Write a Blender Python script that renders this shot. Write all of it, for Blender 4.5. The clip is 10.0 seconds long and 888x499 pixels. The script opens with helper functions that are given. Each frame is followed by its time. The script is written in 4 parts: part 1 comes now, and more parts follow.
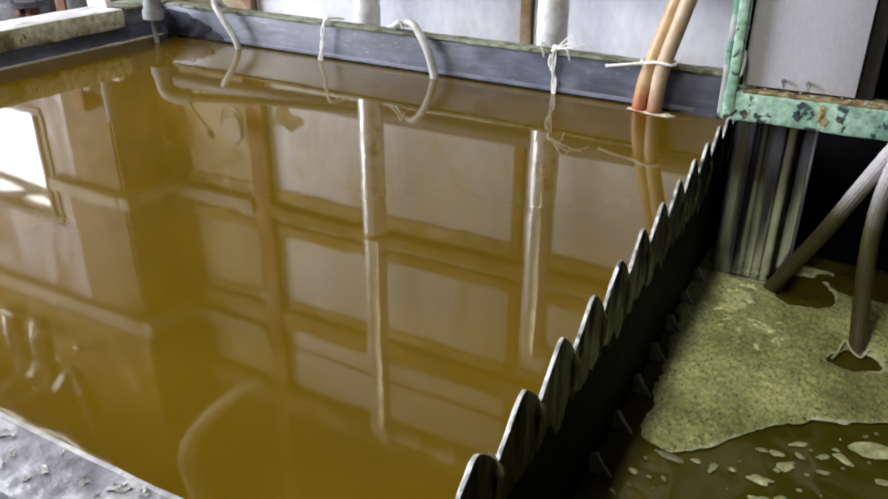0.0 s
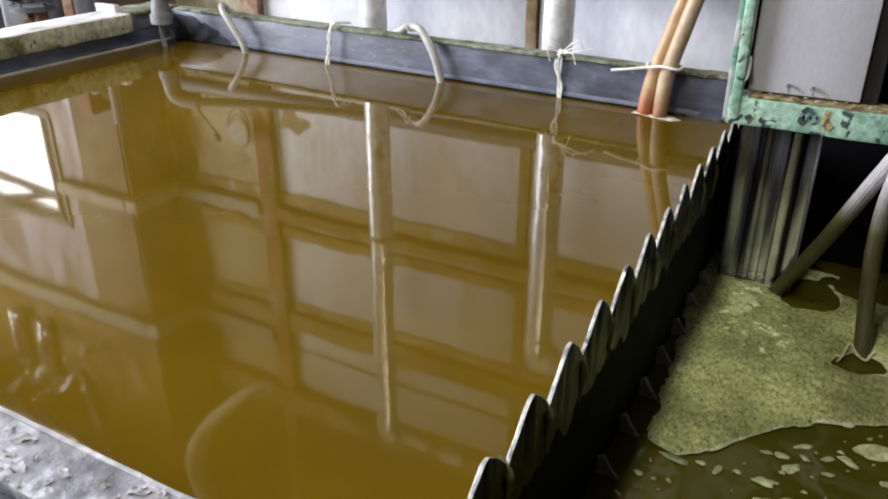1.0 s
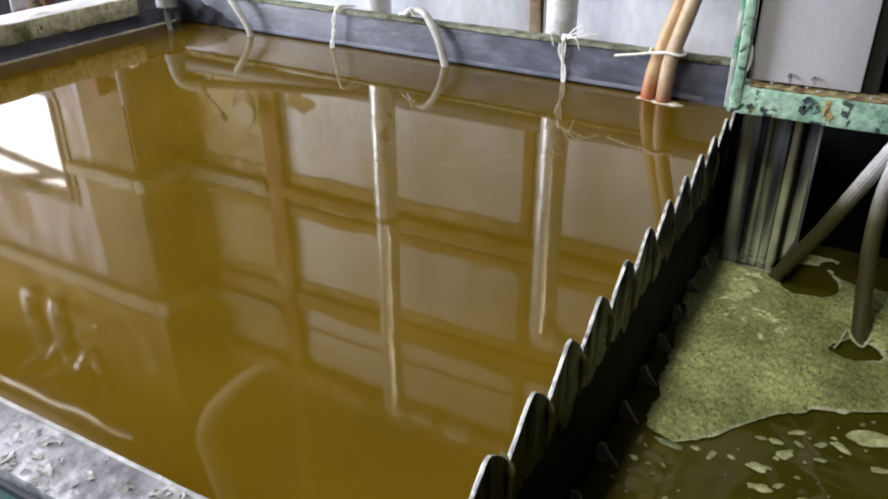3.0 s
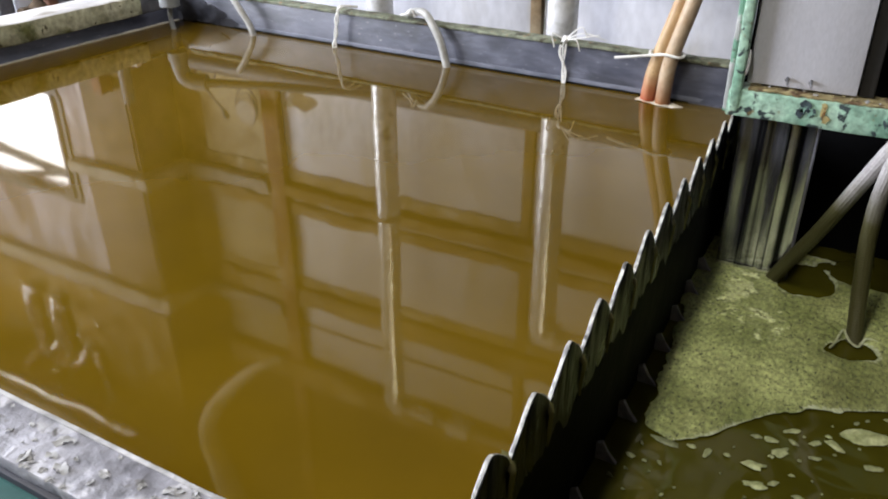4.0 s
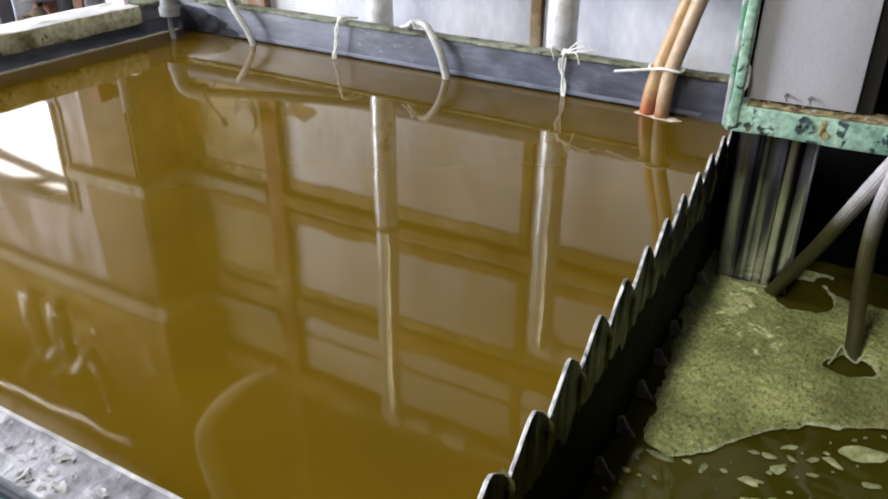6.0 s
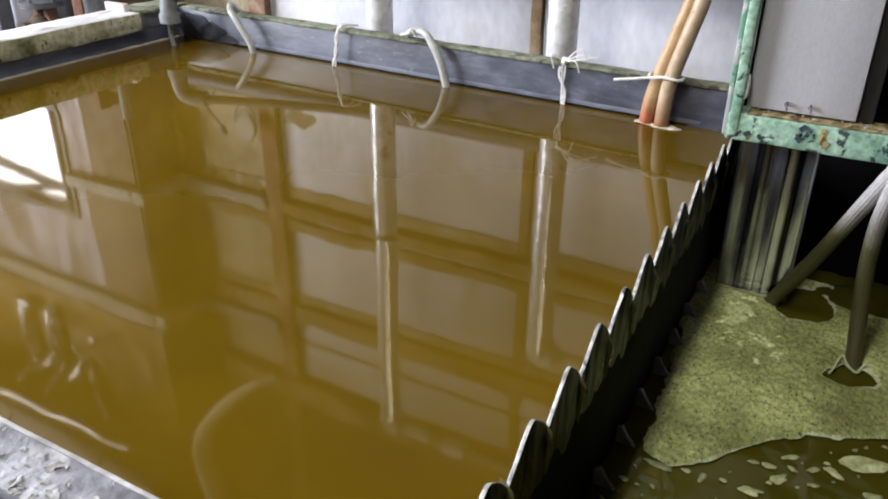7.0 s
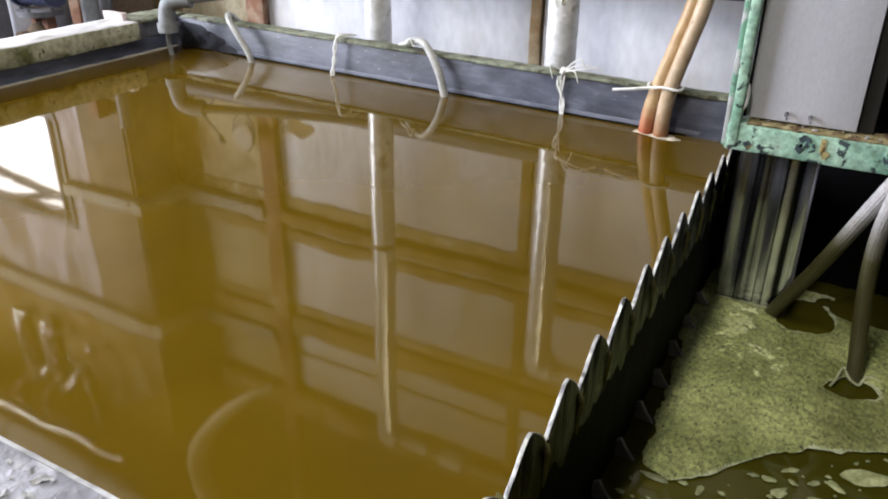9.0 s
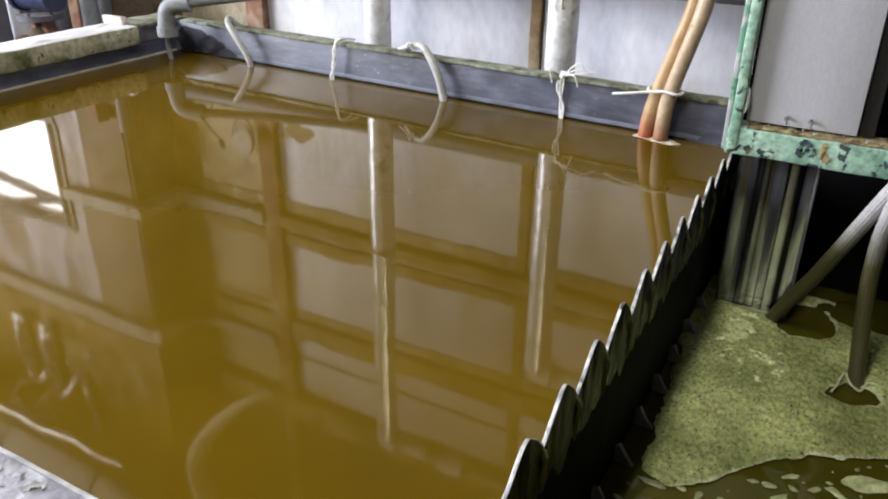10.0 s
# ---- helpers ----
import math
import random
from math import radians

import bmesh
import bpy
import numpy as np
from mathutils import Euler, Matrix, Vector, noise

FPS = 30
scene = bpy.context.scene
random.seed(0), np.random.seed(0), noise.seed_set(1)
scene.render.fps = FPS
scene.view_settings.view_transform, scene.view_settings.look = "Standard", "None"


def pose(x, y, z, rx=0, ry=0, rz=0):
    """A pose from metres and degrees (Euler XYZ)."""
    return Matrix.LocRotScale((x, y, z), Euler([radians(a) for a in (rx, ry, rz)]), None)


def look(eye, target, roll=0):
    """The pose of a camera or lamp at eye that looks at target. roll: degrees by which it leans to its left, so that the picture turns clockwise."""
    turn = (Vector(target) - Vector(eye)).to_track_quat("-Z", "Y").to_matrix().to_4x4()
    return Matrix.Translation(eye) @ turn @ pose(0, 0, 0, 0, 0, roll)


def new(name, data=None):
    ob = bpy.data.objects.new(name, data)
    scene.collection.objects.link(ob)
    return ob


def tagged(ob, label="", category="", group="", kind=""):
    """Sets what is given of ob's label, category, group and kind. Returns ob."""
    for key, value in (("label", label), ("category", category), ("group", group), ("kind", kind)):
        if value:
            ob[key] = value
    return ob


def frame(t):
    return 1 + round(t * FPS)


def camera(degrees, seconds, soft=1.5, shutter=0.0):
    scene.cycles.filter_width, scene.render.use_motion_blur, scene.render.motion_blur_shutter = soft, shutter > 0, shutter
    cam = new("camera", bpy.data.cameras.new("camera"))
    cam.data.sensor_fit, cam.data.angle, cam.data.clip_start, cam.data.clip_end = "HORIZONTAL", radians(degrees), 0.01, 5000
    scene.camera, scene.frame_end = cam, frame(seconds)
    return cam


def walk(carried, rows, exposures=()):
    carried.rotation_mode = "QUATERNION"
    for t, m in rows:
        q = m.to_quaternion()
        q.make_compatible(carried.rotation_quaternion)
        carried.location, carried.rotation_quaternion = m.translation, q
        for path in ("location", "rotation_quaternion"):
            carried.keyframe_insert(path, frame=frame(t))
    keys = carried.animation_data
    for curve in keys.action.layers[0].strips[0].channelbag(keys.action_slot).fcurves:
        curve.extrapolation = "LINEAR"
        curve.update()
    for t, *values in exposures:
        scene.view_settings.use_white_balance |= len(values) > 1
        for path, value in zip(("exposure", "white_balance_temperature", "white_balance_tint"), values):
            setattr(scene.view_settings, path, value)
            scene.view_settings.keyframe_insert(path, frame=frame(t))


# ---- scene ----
cam = camera(58.3, 10.0, soft=2.0)
PATH = [
    (0, (0.339, 1.154, 0.514), (-0.528, 2.729, -0.363), 0.3),
    (0.5, (0.34, 1.145, 0.52), (-0.533, 2.719, -0.353), 0.1),
    (1, (0.338, 1.143, 0.525), (-0.538, 2.713, -0.35), 0.1),
    (1.5, (0.336, 1.142, 0.54), (-0.541, 2.705, -0.348), 0.1),
    (2, (0.338, 1.141, 0.548), (-0.537, 2.692, -0.363), -0.1),
    (2.5, (0.341, 1.142, 0.557), (-0.533, 2.682, -0.373), -0.3),
    (4, (0.348, 1.123, 0.585), (-0.522, 2.653, -0.366), -0.2),
    (4.5, (0.343, 1.128, 0.588), (-0.525, 2.658, -0.364), -0.2),
    (5, (0.342, 1.129, 0.59), (-0.526, 2.66, -0.36), -0.0),
    (5.5, (0.342, 1.125, 0.595), (-0.524, 2.661, -0.349), 0.2),
    (7, (0.341, 1.13, 0.59), (-0.531, 2.68, -0.325), 0.5),
    (7.5, (0.339, 1.133, 0.588), (-0.533, 2.686, -0.321), 0.6),
    (8, (0.336, 1.137, 0.585), (-0.538, 2.693, -0.316), 0.6),
    (8.5, (0.335, 1.139, 0.585), (-0.54, 2.698, -0.311), 0.7),
    (9, (0.338, 1.141, 0.583), (-0.538, 2.703, -0.308), 0.7),
    (9.5, (0.34, 1.142, 0.582), (-0.536, 2.706, -0.304), 0.8),
    (10, (0.339, 1.149, 0.579), (-0.542, 2.714, -0.301), 0.7),
]
walk(cam, [(t, look(eye, target, roll)) for t, eye, target, roll in PATH])

# ---- world and light ----
world = bpy.data.worlds.new("daylight")
scene.world = world
world.use_nodes = True
wn = world.node_tree.nodes
sky = wn.new("ShaderNodeTexSky")
sky.sky_type, sky.sun_disc = "NISHITA", False
sky.sun_elevation, sky.sun_rotation = radians(40), radians(-80)
wn["Background"].inputs["Strength"].default_value = 0.08
world.node_tree.links.new(sky.outputs[0], wn["Background"].inputs["Color"])

sun = new("sun", bpy.data.lights.new("sun", "SUN"))
sun.data.energy, sun.data.angle, sun.data.color = 0.8, radians(12), (1, .96, .9)
sun.matrix_world = look((-6, 1, 5), (0, 2, 0))


def window_light(eye, target, w, h, power, colour):
    lamp = new("window_light", bpy.data.lights.new("window_light", "AREA"))
    lamp.data.shape, lamp.data.size, lamp.data.size_y = "RECTANGLE", w, h
    lamp.data.energy, lamp.data.color = power, colour
    lamp.matrix_world = look(eye, target)


WEST_LIGHT, SKY_LIGHT = 525, 127
window_light((-4.215, .8, 1.45), (0, .8, 1.45), 3.14, 1.84, WEST_LIGHT, (.87, .90, 1))
window_light((-.46, .2, 3.03), (-.46, .2, 0), .42, 3.36, SKY_LIGHT, (1, .98, .90))


# ---- materials ----
def surface(name, c1, c2, scale=8, rough=.5, bump=.2, metal=0.0, stain=None, stain_scale=3, stain_from=.5, stain_to=.65,
            stretch=(1, 1, 1), fine=60, rough2=None, spec=.5, random_tone=0.0, speck=None, speck_scale=150, speck_from=.64, grain=.15):
    """Two tones by noise, stains with edges of their own, and fine relief."""
    m = bpy.data.materials.new(name)
    m.use_nodes = True
    n, l = m.node_tree.nodes, m.node_tree.links
    b = n["Principled BSDF"]
    tc, mp = n.new("ShaderNodeTexCoord"), n.new("ShaderNodeMapping")
    mp.inputs["Scale"].default_value = stretch
    l.new(tc.outputs["Object"], mp.inputs["Vector"])

    def noise_tex(s, detail, off=0.0):
        t = n.new("ShaderNodeTexNoise")
        t.inputs["Scale"].default_value, t.inputs["Detail"].default_value = s, detail
        t.inputs["Distortion"].default_value = off
        l.new(mp.outputs[0], t.inputs["Vector"])
        return t

    def ramp(src, a, z, ca, cz):
        r = n.new("ShaderNodeValToRGB")
        e = r.color_ramp.elements
        e[0].position, e[1].position, e[0].color, e[1].color = a, z, ca, cz
        l.new(src, r.inputs[0])
        return r

    big, small = noise_tex(scale, 5), noise_tex(fine, 4)
    col = ramp(big.outputs[0], .35, .68, (*c1, 1), (*c2, 1)).outputs[0]
    if stain:
        s = noise_tex(stain_scale, 7, .4)
        k = ramp(s.outputs[0], stain_from, stain_to, (0, 0, 0, 1), (1, 1, 1, 1))
        mix = n.new("ShaderNodeMix")
        mix.data_type = "RGBA"
        mix.inputs[7].default_value = (*stain, 1)
        l.new(k.outputs[0], mix.inputs[0]), l.new(col, mix.inputs[6])
        col = mix.outputs[2]
    if speck:
        s2 = noise_tex(speck_scale, 2)
        k2 = ramp(s2.outputs[0], speck_from, speck_from + .06, (0, 0, 0, 1), (1, 1, 1, 1))
        mix2 = n.new("ShaderNodeMix")
        mix2.data_type = "RGBA"
        mix2.inputs[7].default_value = (*speck, 1)
        l.new(k2.outputs[0], mix2.inputs[0]), l.new(col, mix2.inputs[6])
        col = mix2.outputs[2]
    g = ramp(small.outputs[0], .3, .7, (1 - grain * 1.2,) * 3 + (1,), (1 + grain * .8,) * 3 + (1,))
    mul = n.new("ShaderNodeMix")
    mul.data_type, mul.blend_type = "RGBA", "MULTIPLY"
    mul.inputs[0].default_value = 1
    l.new(col, mul.inputs[6]), l.new(g.outputs[0], mul.inputs[7])
    col = mul.outputs[2]
    if random_tone:
        info, hsv, mr = n.new("ShaderNodeObjectInfo"), n.new("ShaderNodeHueSaturation"), n.new("ShaderNodeMapRange")
        mr.inputs[3].default_value, mr.inputs[4].default_value = 1 - random_tone, 1 + random_tone * .4
        l.new(info.outputs["Random"], mr.inputs[0]), l.new(mr.outputs[0], hsv.inputs["Value"]), l.new(col, hsv.inputs["Color"])
        col = hsv.outputs[0]
    l.new(col, b.inputs["Base Color"])
    rr = ramp(big.outputs[0], .3, .7, (rough,) * 3 + (1,), ((rough2 or min(1, rough * 1.3)),) * 3 + (1,))
    l.new(rr.outputs[0], b.inputs["Roughness"])
    b.inputs["Metallic"].default_value, b.inputs["Specular IOR Level"].default_value = metal, spec
    if bump:
        bp = n.new("ShaderNodeBump")
        bp.inputs["Strength"].default_value, bp.inputs["Distance"].default_value = bump, .004
        l.new(small.outputs[0], bp.inputs["Height"]), l.new(bp.outputs[0], b.inputs["Normal"])
    return m


def liquid(name, c1, c2, scale, ripple, size, ior=1.36, tint=(1, 1, 1, 1)):
    m = surface(name, c1, c2, scale=scale, rough=.034, rough2=.044, bump=0, fine=2.5)
    n, l = m.node_tree.nodes, m.node_tree.links
    b = n["Principled BSDF"]
    b.inputs["IOR"].default_value = ior
    b.inputs["Specular Tint"].default_value = tint
    tc, w = n.new("ShaderNodeTexCoord"), n.new("ShaderNodeTexNoise")
    w.inputs["Scale"].default_value, w.inputs["Detail"].default_value = size, 2
    bp = n.new("ShaderNodeBump")
    bp.inputs["Strength"].default_value, bp.inputs["Distance"].default_value = ripple, .01
    l.new(tc.outputs["Object"], w.inputs["Vector"]), l.new(w.outputs[0], bp.inputs["Height"]), l.new(bp.outputs[0], b.inputs["Normal"])
    return m


def glow(name, colour, strength):
    m = bpy.data.materials.new(name)
    m.use_nodes = True
    b = m.node_tree.nodes["Principled BSDF"]
    b.inputs["Emission Color"].default_value, b.inputs["Emission Strength"].default_value = (*colour, 1), strength
    return m


BROWN_LIQUID = liquid("brown_bath_liquid", (.088, .0525, .0026), (.108, .0648, .0037), 1.5, .022, 6, 1.42, (1, .93, .66, 1))
OLIVE_LIQUID = liquid("olive_overflow_liquid", (.046, .041, .004), (.070, .063, .007), 6, .10, 14, 1.36, (1, .95, .62, 1))
GREY_LINER = surface("grey_liner", (.050, .055, .080), (.105, .111, .150), 7, .36, .25, stain=(.040, .043, .060), stain_scale=8, stain_from=.50, stain_to=.66, stretch=(1, 1, 2.6), speck=(.22, .22, .24), speck_scale=60, speck_from=.70, grain=.18, fine=30)
LINER_PALE = surface("dried_liner", (.10, .11, .145), (.19, .20, .25), 9, .5, .3)
RIM = surface("mossy_rim", (.12, .135, .085), (.26, .28, .21), 14, .7, .8, stain=(.055, .05, .028), stain_scale=22, stain_from=.52, stain_to=.62, speck=(.22, .11, .05), speck_scale=60, speck_from=.66, grain=.35)
TIMBER = surface("mossy_timber", (.30, .30, .19), (.50, .485, .36), 7, .8, .8, stain=(.10, .105, .03), stain_scale=13, stain_from=.50, stain_to=.64, speck=(.07, .06, .03), speck_scale=45, grain=.3)
NEAR_RIM = surface("grimy_grey_plate", (.13, .13, .155), (.28, .28, .325), 14, .45, 1.0, stain=(.39, .39, .43), stain_scale=20, stain_from=.56, stain_to=.62, speck=(.09, .085, .08), speck_scale=52, speck_from=.64, grain=.35)
CRUST = surface("white_crust", (.26, .26, .27), (.46, .46, .48), 30, .7, 1.0)
TEAL = surface("teal_paint", (.03, .10, .10), (.05, .16, .15), 9, .5, .3)
PANEL = surface("white_board", (.55, .555, .61), (.73, .735, .79), 2.2, .5, .05, fine=24, grain=.08, stain=(.44, .41, .36), stain_scale=2.6, stain_from=.50, stain_to=.78, stretch=(1.8, 1.8, .9), random_tone=.12)
BOARD_TIMBER = surface("stained_timber", (.14, .085, .034), (.30, .20, .10), 5, .75, .6, stain=(.36, .29, .19), stain_scale=7, stain_from=.46, stain_to=.70)
DARK_TIMBER = surface("dark_timber", (.05, .032, .016), (.09, .06, .03), 4, .8, .5)
RUST_STEEL = surface("rust_red_steel", (.15, .06, .035), (.25, .12, .07), 8, .7, .5, stain=(.36, .28, .20), stain_scale=8, stain_from=.52, stain_to=.70)
LEDGE = surface("pale_ledge", (.27, .25, .215), (.42, .39, .34), 8, .6, .4)
PIPE_PAINT = surface("white_pipe_paint", (.70, .70, .71), (.90, .90, .92), 14, .18, .6, rough2=.30, metal=.22, stain=(.42, .41, .34), stain_scale=22, stain_from=.54, stain_to=.70, fine=40)
POLISHED = surface("worn_galvanised_steel", (.72, .71, .69), (.90, .89, .87), 12, .06, .5, rough2=.16, metal=.7, stain=(.30, .25, .18), stain_scale=14, stain_from=.54, stain_to=.62, fine=40)
GREY_PVC = surface("grey_pvc", (.17, .18, .19), (.26, .27, .28), 10, .55, .1)
HOSE = surface("pale_hose", (.34, .34, .33), (.48, .48, .46), 20, .35, .2)
ORANGE_HOSE = surface("stained_orange_hose", (.42, .27, .13), (.56, .40, .23), 10, .38, .2, stain=(.33, .17, .06), stain_scale=22, stain_from=.48, stain_to=.72, stretch=(1, 1, .6), speck=(.16, .09, .04), speck_scale=60, speck_from=.68)
PALE_HOSE = surface("stained_beige_hose", (.42, .31, .20), (.54, .43, .31), 12, .38, .2, stain=(.34, .22, .12), stain_scale=26, stain_from=.48, stain_to=.70, stretch=(1, 1, .6), speck=(.18, .11, .06), speck_scale=60, speck_from=.66)
def soak_shade(m, red, high):
    """Blends a hose downwards into its soaked-up stain; on the braid, into shade."""
    n, l = m.node_tree.nodes, m.node_tree.links
    b = n["Principled BSDF"]
    tc, sp, r, mix = n.new("ShaderNodeTexCoord"), n.new("ShaderNodeSeparateXYZ"), n.new("ShaderNodeMapRange"), n.new("ShaderNodeMix")
    nz, add = n.new("ShaderNodeTexNoise"), n.new("ShaderNodeMath")
    nz.inputs["Scale"].default_value = 30
    add.operation, add.inputs[1].default_value = "MULTIPLY_ADD", .03
    mix.data_type = "RGBA"
    mix.inputs[7].default_value = (*red, 1)
    r.inputs[1].default_value, r.inputs[2].default_value, r.inputs[3].default_value, r.inputs[4].default_value = high, -.035, 0, 1
    l.new(tc.outputs["Object"], sp.inputs[0]), l.new(tc.outputs["Object"], nz.inputs["Vector"])
    l.new(nz.outputs[0], add.inputs[0]), l.new(sp.outputs["Z"], add.inputs[2]), l.new(add.outputs[0], r.inputs[0])
    col = b.inputs["Base Color"].links[0].from_socket
    l.new(r.outputs[0], mix.inputs[0]), l.new(col, mix.inputs[6]), l.new(mix.outputs[2], b.inputs["Base Color"])


soak_shade(ORANGE_HOSE, (.34, .05, .014), .035)
soak_shade(PALE_HOSE, (.24, .085, .022), .03)
STRING = surface("white_string", (.72, .72, .70), (.85, .85, .83), 40, .6, .3)
FOAM = surface("olive_foam", (.20, .228, .072), (.475, .51, .205), 13, .5, 1.0, stain=(.15, .155, .05), stain_scale=7, stain_from=.46, stain_to=.74, fine=150, speck=(.035, .035, .012), speck_scale=250, speck_from=.61, grain=.4, stretch=(1, .55, 1))
FOAM_PALE = surface("pale_foam", (.22, .24, .10), (.48, .50, .28), 40, .5, .7, fine=150, random_tone=.5)
# paler froth lumps that also paint the brighter light by the splash sheet
LIT_FROTH = surface("lit_pale_froth", (.46, .49, .20), (.76, .79, .46), 30, .4, 1.0, stain=(.26, .29, .10), stain_scale=26, stain_from=.48, stain_to=.62, fine=170, grain=.35)
FOAM_RIM = surface("dried_foam_edge", (.34, .36, .19), (.56, .58, .40), 40, .6, .8, fine=150)
WEIR = surface("slate_weir_plate", (.0028, .0033, .0046), (.008, .0095, .013), 26, .22, 1.0, rough2=.42, stain=(.026, .030, .041), stain_scale=34, stain_from=.58, stain_to=.74, stretch=(1, 1, .3), fine=46, spec=.16, grain=.35)
# worn tooth edges, with their glint painted in as a pale tone
GLINT_EDGE = surface("worn_glint_edge", (.18, .18, .18), (.50, .50, .47), 60, .2, 1.0, stain=(.05, .05, .05), stain_scale=50, stain_from=.55, stain_to=.66)
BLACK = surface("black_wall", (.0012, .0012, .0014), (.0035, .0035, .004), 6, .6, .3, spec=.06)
GREEN_PAINT = surface("flaked_green_paint", (.17, .32, .235), (.40, .58, .455), 18, .45, .35, stain=(.03, .045, .05), stain_scale=42, stain_from=.585, stain_to=.615, fine=90, speck=(.20, .14, .05), speck_scale=34, speck_from=.665, grain=.35)
CHIPPED = surface("chipped_grey_green", (.34, .36, .36), (.55, .57, .57), 20, .5, .5, stain=(.16, .33, .24), stain_scale=18, stain_from=.5, stain_to=.54, speck=(.06, .06, .05), speck_scale=40)
RUST_CRUST = surface("rusty_crust", (.16, .12, .05), (.34, .29, .15), 35, .9, 1.0, stain=(.10, .06, .03), stain_scale=40, stain_from=.5, stain_to=.6)
PANEL_GREY = surface("grey_cabinet_paint", (.45, .45, .50), (.57, .57, .62), 3, .45, .05, grain=.06, speck=(.34, .32, .32), speck_scale=24, speck_from=.72, stain=(.50, .48, .50), stain_scale=6, stain_from=.54, stain_to=.74, stretch=(1.5, 1.5, .5), fine=220)
DARK_GREY = surface("dark_grey_steel", (.09, .09, .10), (.15, .15, .17), 8, .5, .3)
SHEET = surface("corrugated_bright_sheet", (.035, .035, .04), (.86, .86, .95), 6, .05, .05, metal=.93, rough2=.20, stain=(.02, .02, .022), stain_scale=8, stain_from=.56, stain_to=.66, stretch=(9, 9, .05), fine=20)
# pale lit tone above, blended to dark olive shade lower down
BRAID = surface("braided_hose", (.30, .285, .29), (.46, .44, .45), 14, .35, .3, stain=(.13, .115, .06), stain_scale=9, stain_from=.5, stain_to=.7, fine=240)
soak_shade(BRAID, (.060, .056, .020), .07)
BLUE = surface("dark_blue_casting", (.015, .02, .06), (.03, .04, .10), 14, .45, .4)
RETURN_BOARD = surface("brown_plaster", (.15, .105, .075), (.25, .19, .145), 4, .6, .3, stain=(.09, .06, .035), stain_scale=3.5, stain_from=.46, stain_to=.66)
CREAM = surface("rusty_cream_wall", (.50, .40, .30), (.66, .55, .44), 5, .7, .4, stain=(.30, .14, .07), stain_scale=8, stain_from=.55, stain_to=.68)
DUCT = surface("dull_duct", (.34, .31, .22), (.50, .46, .35), 9, .45, .4)
# mauve plaster, made paler and bluer to carry the window's glare
GLARE_MAUVE = surface("glare_paled_mauve", (.30, .27, .305), (.52, .475, .535), 5, .5, .3, stain=(.21, .165, .16), stain_scale=4.5, stain_from=.46, stain_to=.62, stretch=(1.6, 1.6, .7))
YELLOWED = surface("yellowed_board", (.34, .29, .19), (.50, .44, .31), 4, .6, .2, stain=(.22, .16, .08), stain_scale=5, stain_from=.52, stain_to=.70)
GLOSS_BROWN = surface("glossy_brown_paint", (.10, .06, .025), (.16, .10, .045), 6, .12, .5, stain=(.24, .18, .10), stain_scale=9, stain_from=.6, stain_to=.75)
NEAR_BLACK = surface("near_black_surface", (.012, .011, .010), (.03, .027, .024), 3, .8, .4)
FLOOR = surface("wet_concrete", (.12, .11, .10), (.2, .19, .17), 3, .5, .5)
ROOM = surface("grimy_plaster", (.13, .115, .09), (.20, .175, .14), 2, .8, .4, stain=(.16, .12, .08), stain_scale=3)
ROOF = surface("dark_roof_boards", (.07, .05, .03), (.11, .08, .05), 3, .8, .4)
DAY = glow("daylight_outside", (.95, .96, 1), 7)


# ---- mesh helpers ----
def block(a, b, bevel=0.0):
    """A box from corner a to corner b, edges rounded."""
    bm = bmesh.new()
    bmesh.ops.create_cube(bm, size=1)
    for v in bm.verts:
        v.co = Vector([(a[i] + b[i]) / 2 + v.co[i] * (b[i] - a[i]) for i in range(3)])
    if bevel:
        bmesh.ops.bevel(bm, geom=bm.edges[:], offset=bevel, segments=2, affect="EDGES", profile=.5)
    return bm


def wobble(bm, amount, size):
    for v in bm.verts:
        v.co += noise.noise_vector(v.co / size) * amount
    return bm


def rough_bar(a, b, bevel, cuts, amount, size):
    """A long box with uneven faces."""
    bm = block(a, b, bevel)
    axis = max(range(3), key=lambda i: abs(b[i] - a[i]))
    for k in range(1, cuts):
        co = Vector(a)
        co[axis] = a[axis] + (b[axis] - a[axis]) * k / cuts
        no = Vector((0, 0, 0))
        no[axis] = 1
        bmesh.ops.bisect_plane(bm, geom=bm.verts[:] + bm.edges[:] + bm.faces[:], plane_co=co, plane_no=no)
    return wobble(bm, amount, size)


def spline(points, steps=8):
    p = [Vector(q) for q in points]
    p = [p[0] * 2 - p[1], *p, p[-1] * 2 - p[-2]]
    out = []
    for i in range(1, len(p) - 2):
        for k in range(steps):
            t = k / steps
            out.append(.5 * (2 * p[i] + (p[i + 1] - p[i - 1]) * t + (2 * p[i - 1] - 5 * p[i] + 4 * p[i + 1] - p[i + 2]) * t * t
                             + (3 * p[i] - p[i - 1] - 3 * p[i + 1] + p[i + 2]) * t ** 3))
    return out + [p[-2]]


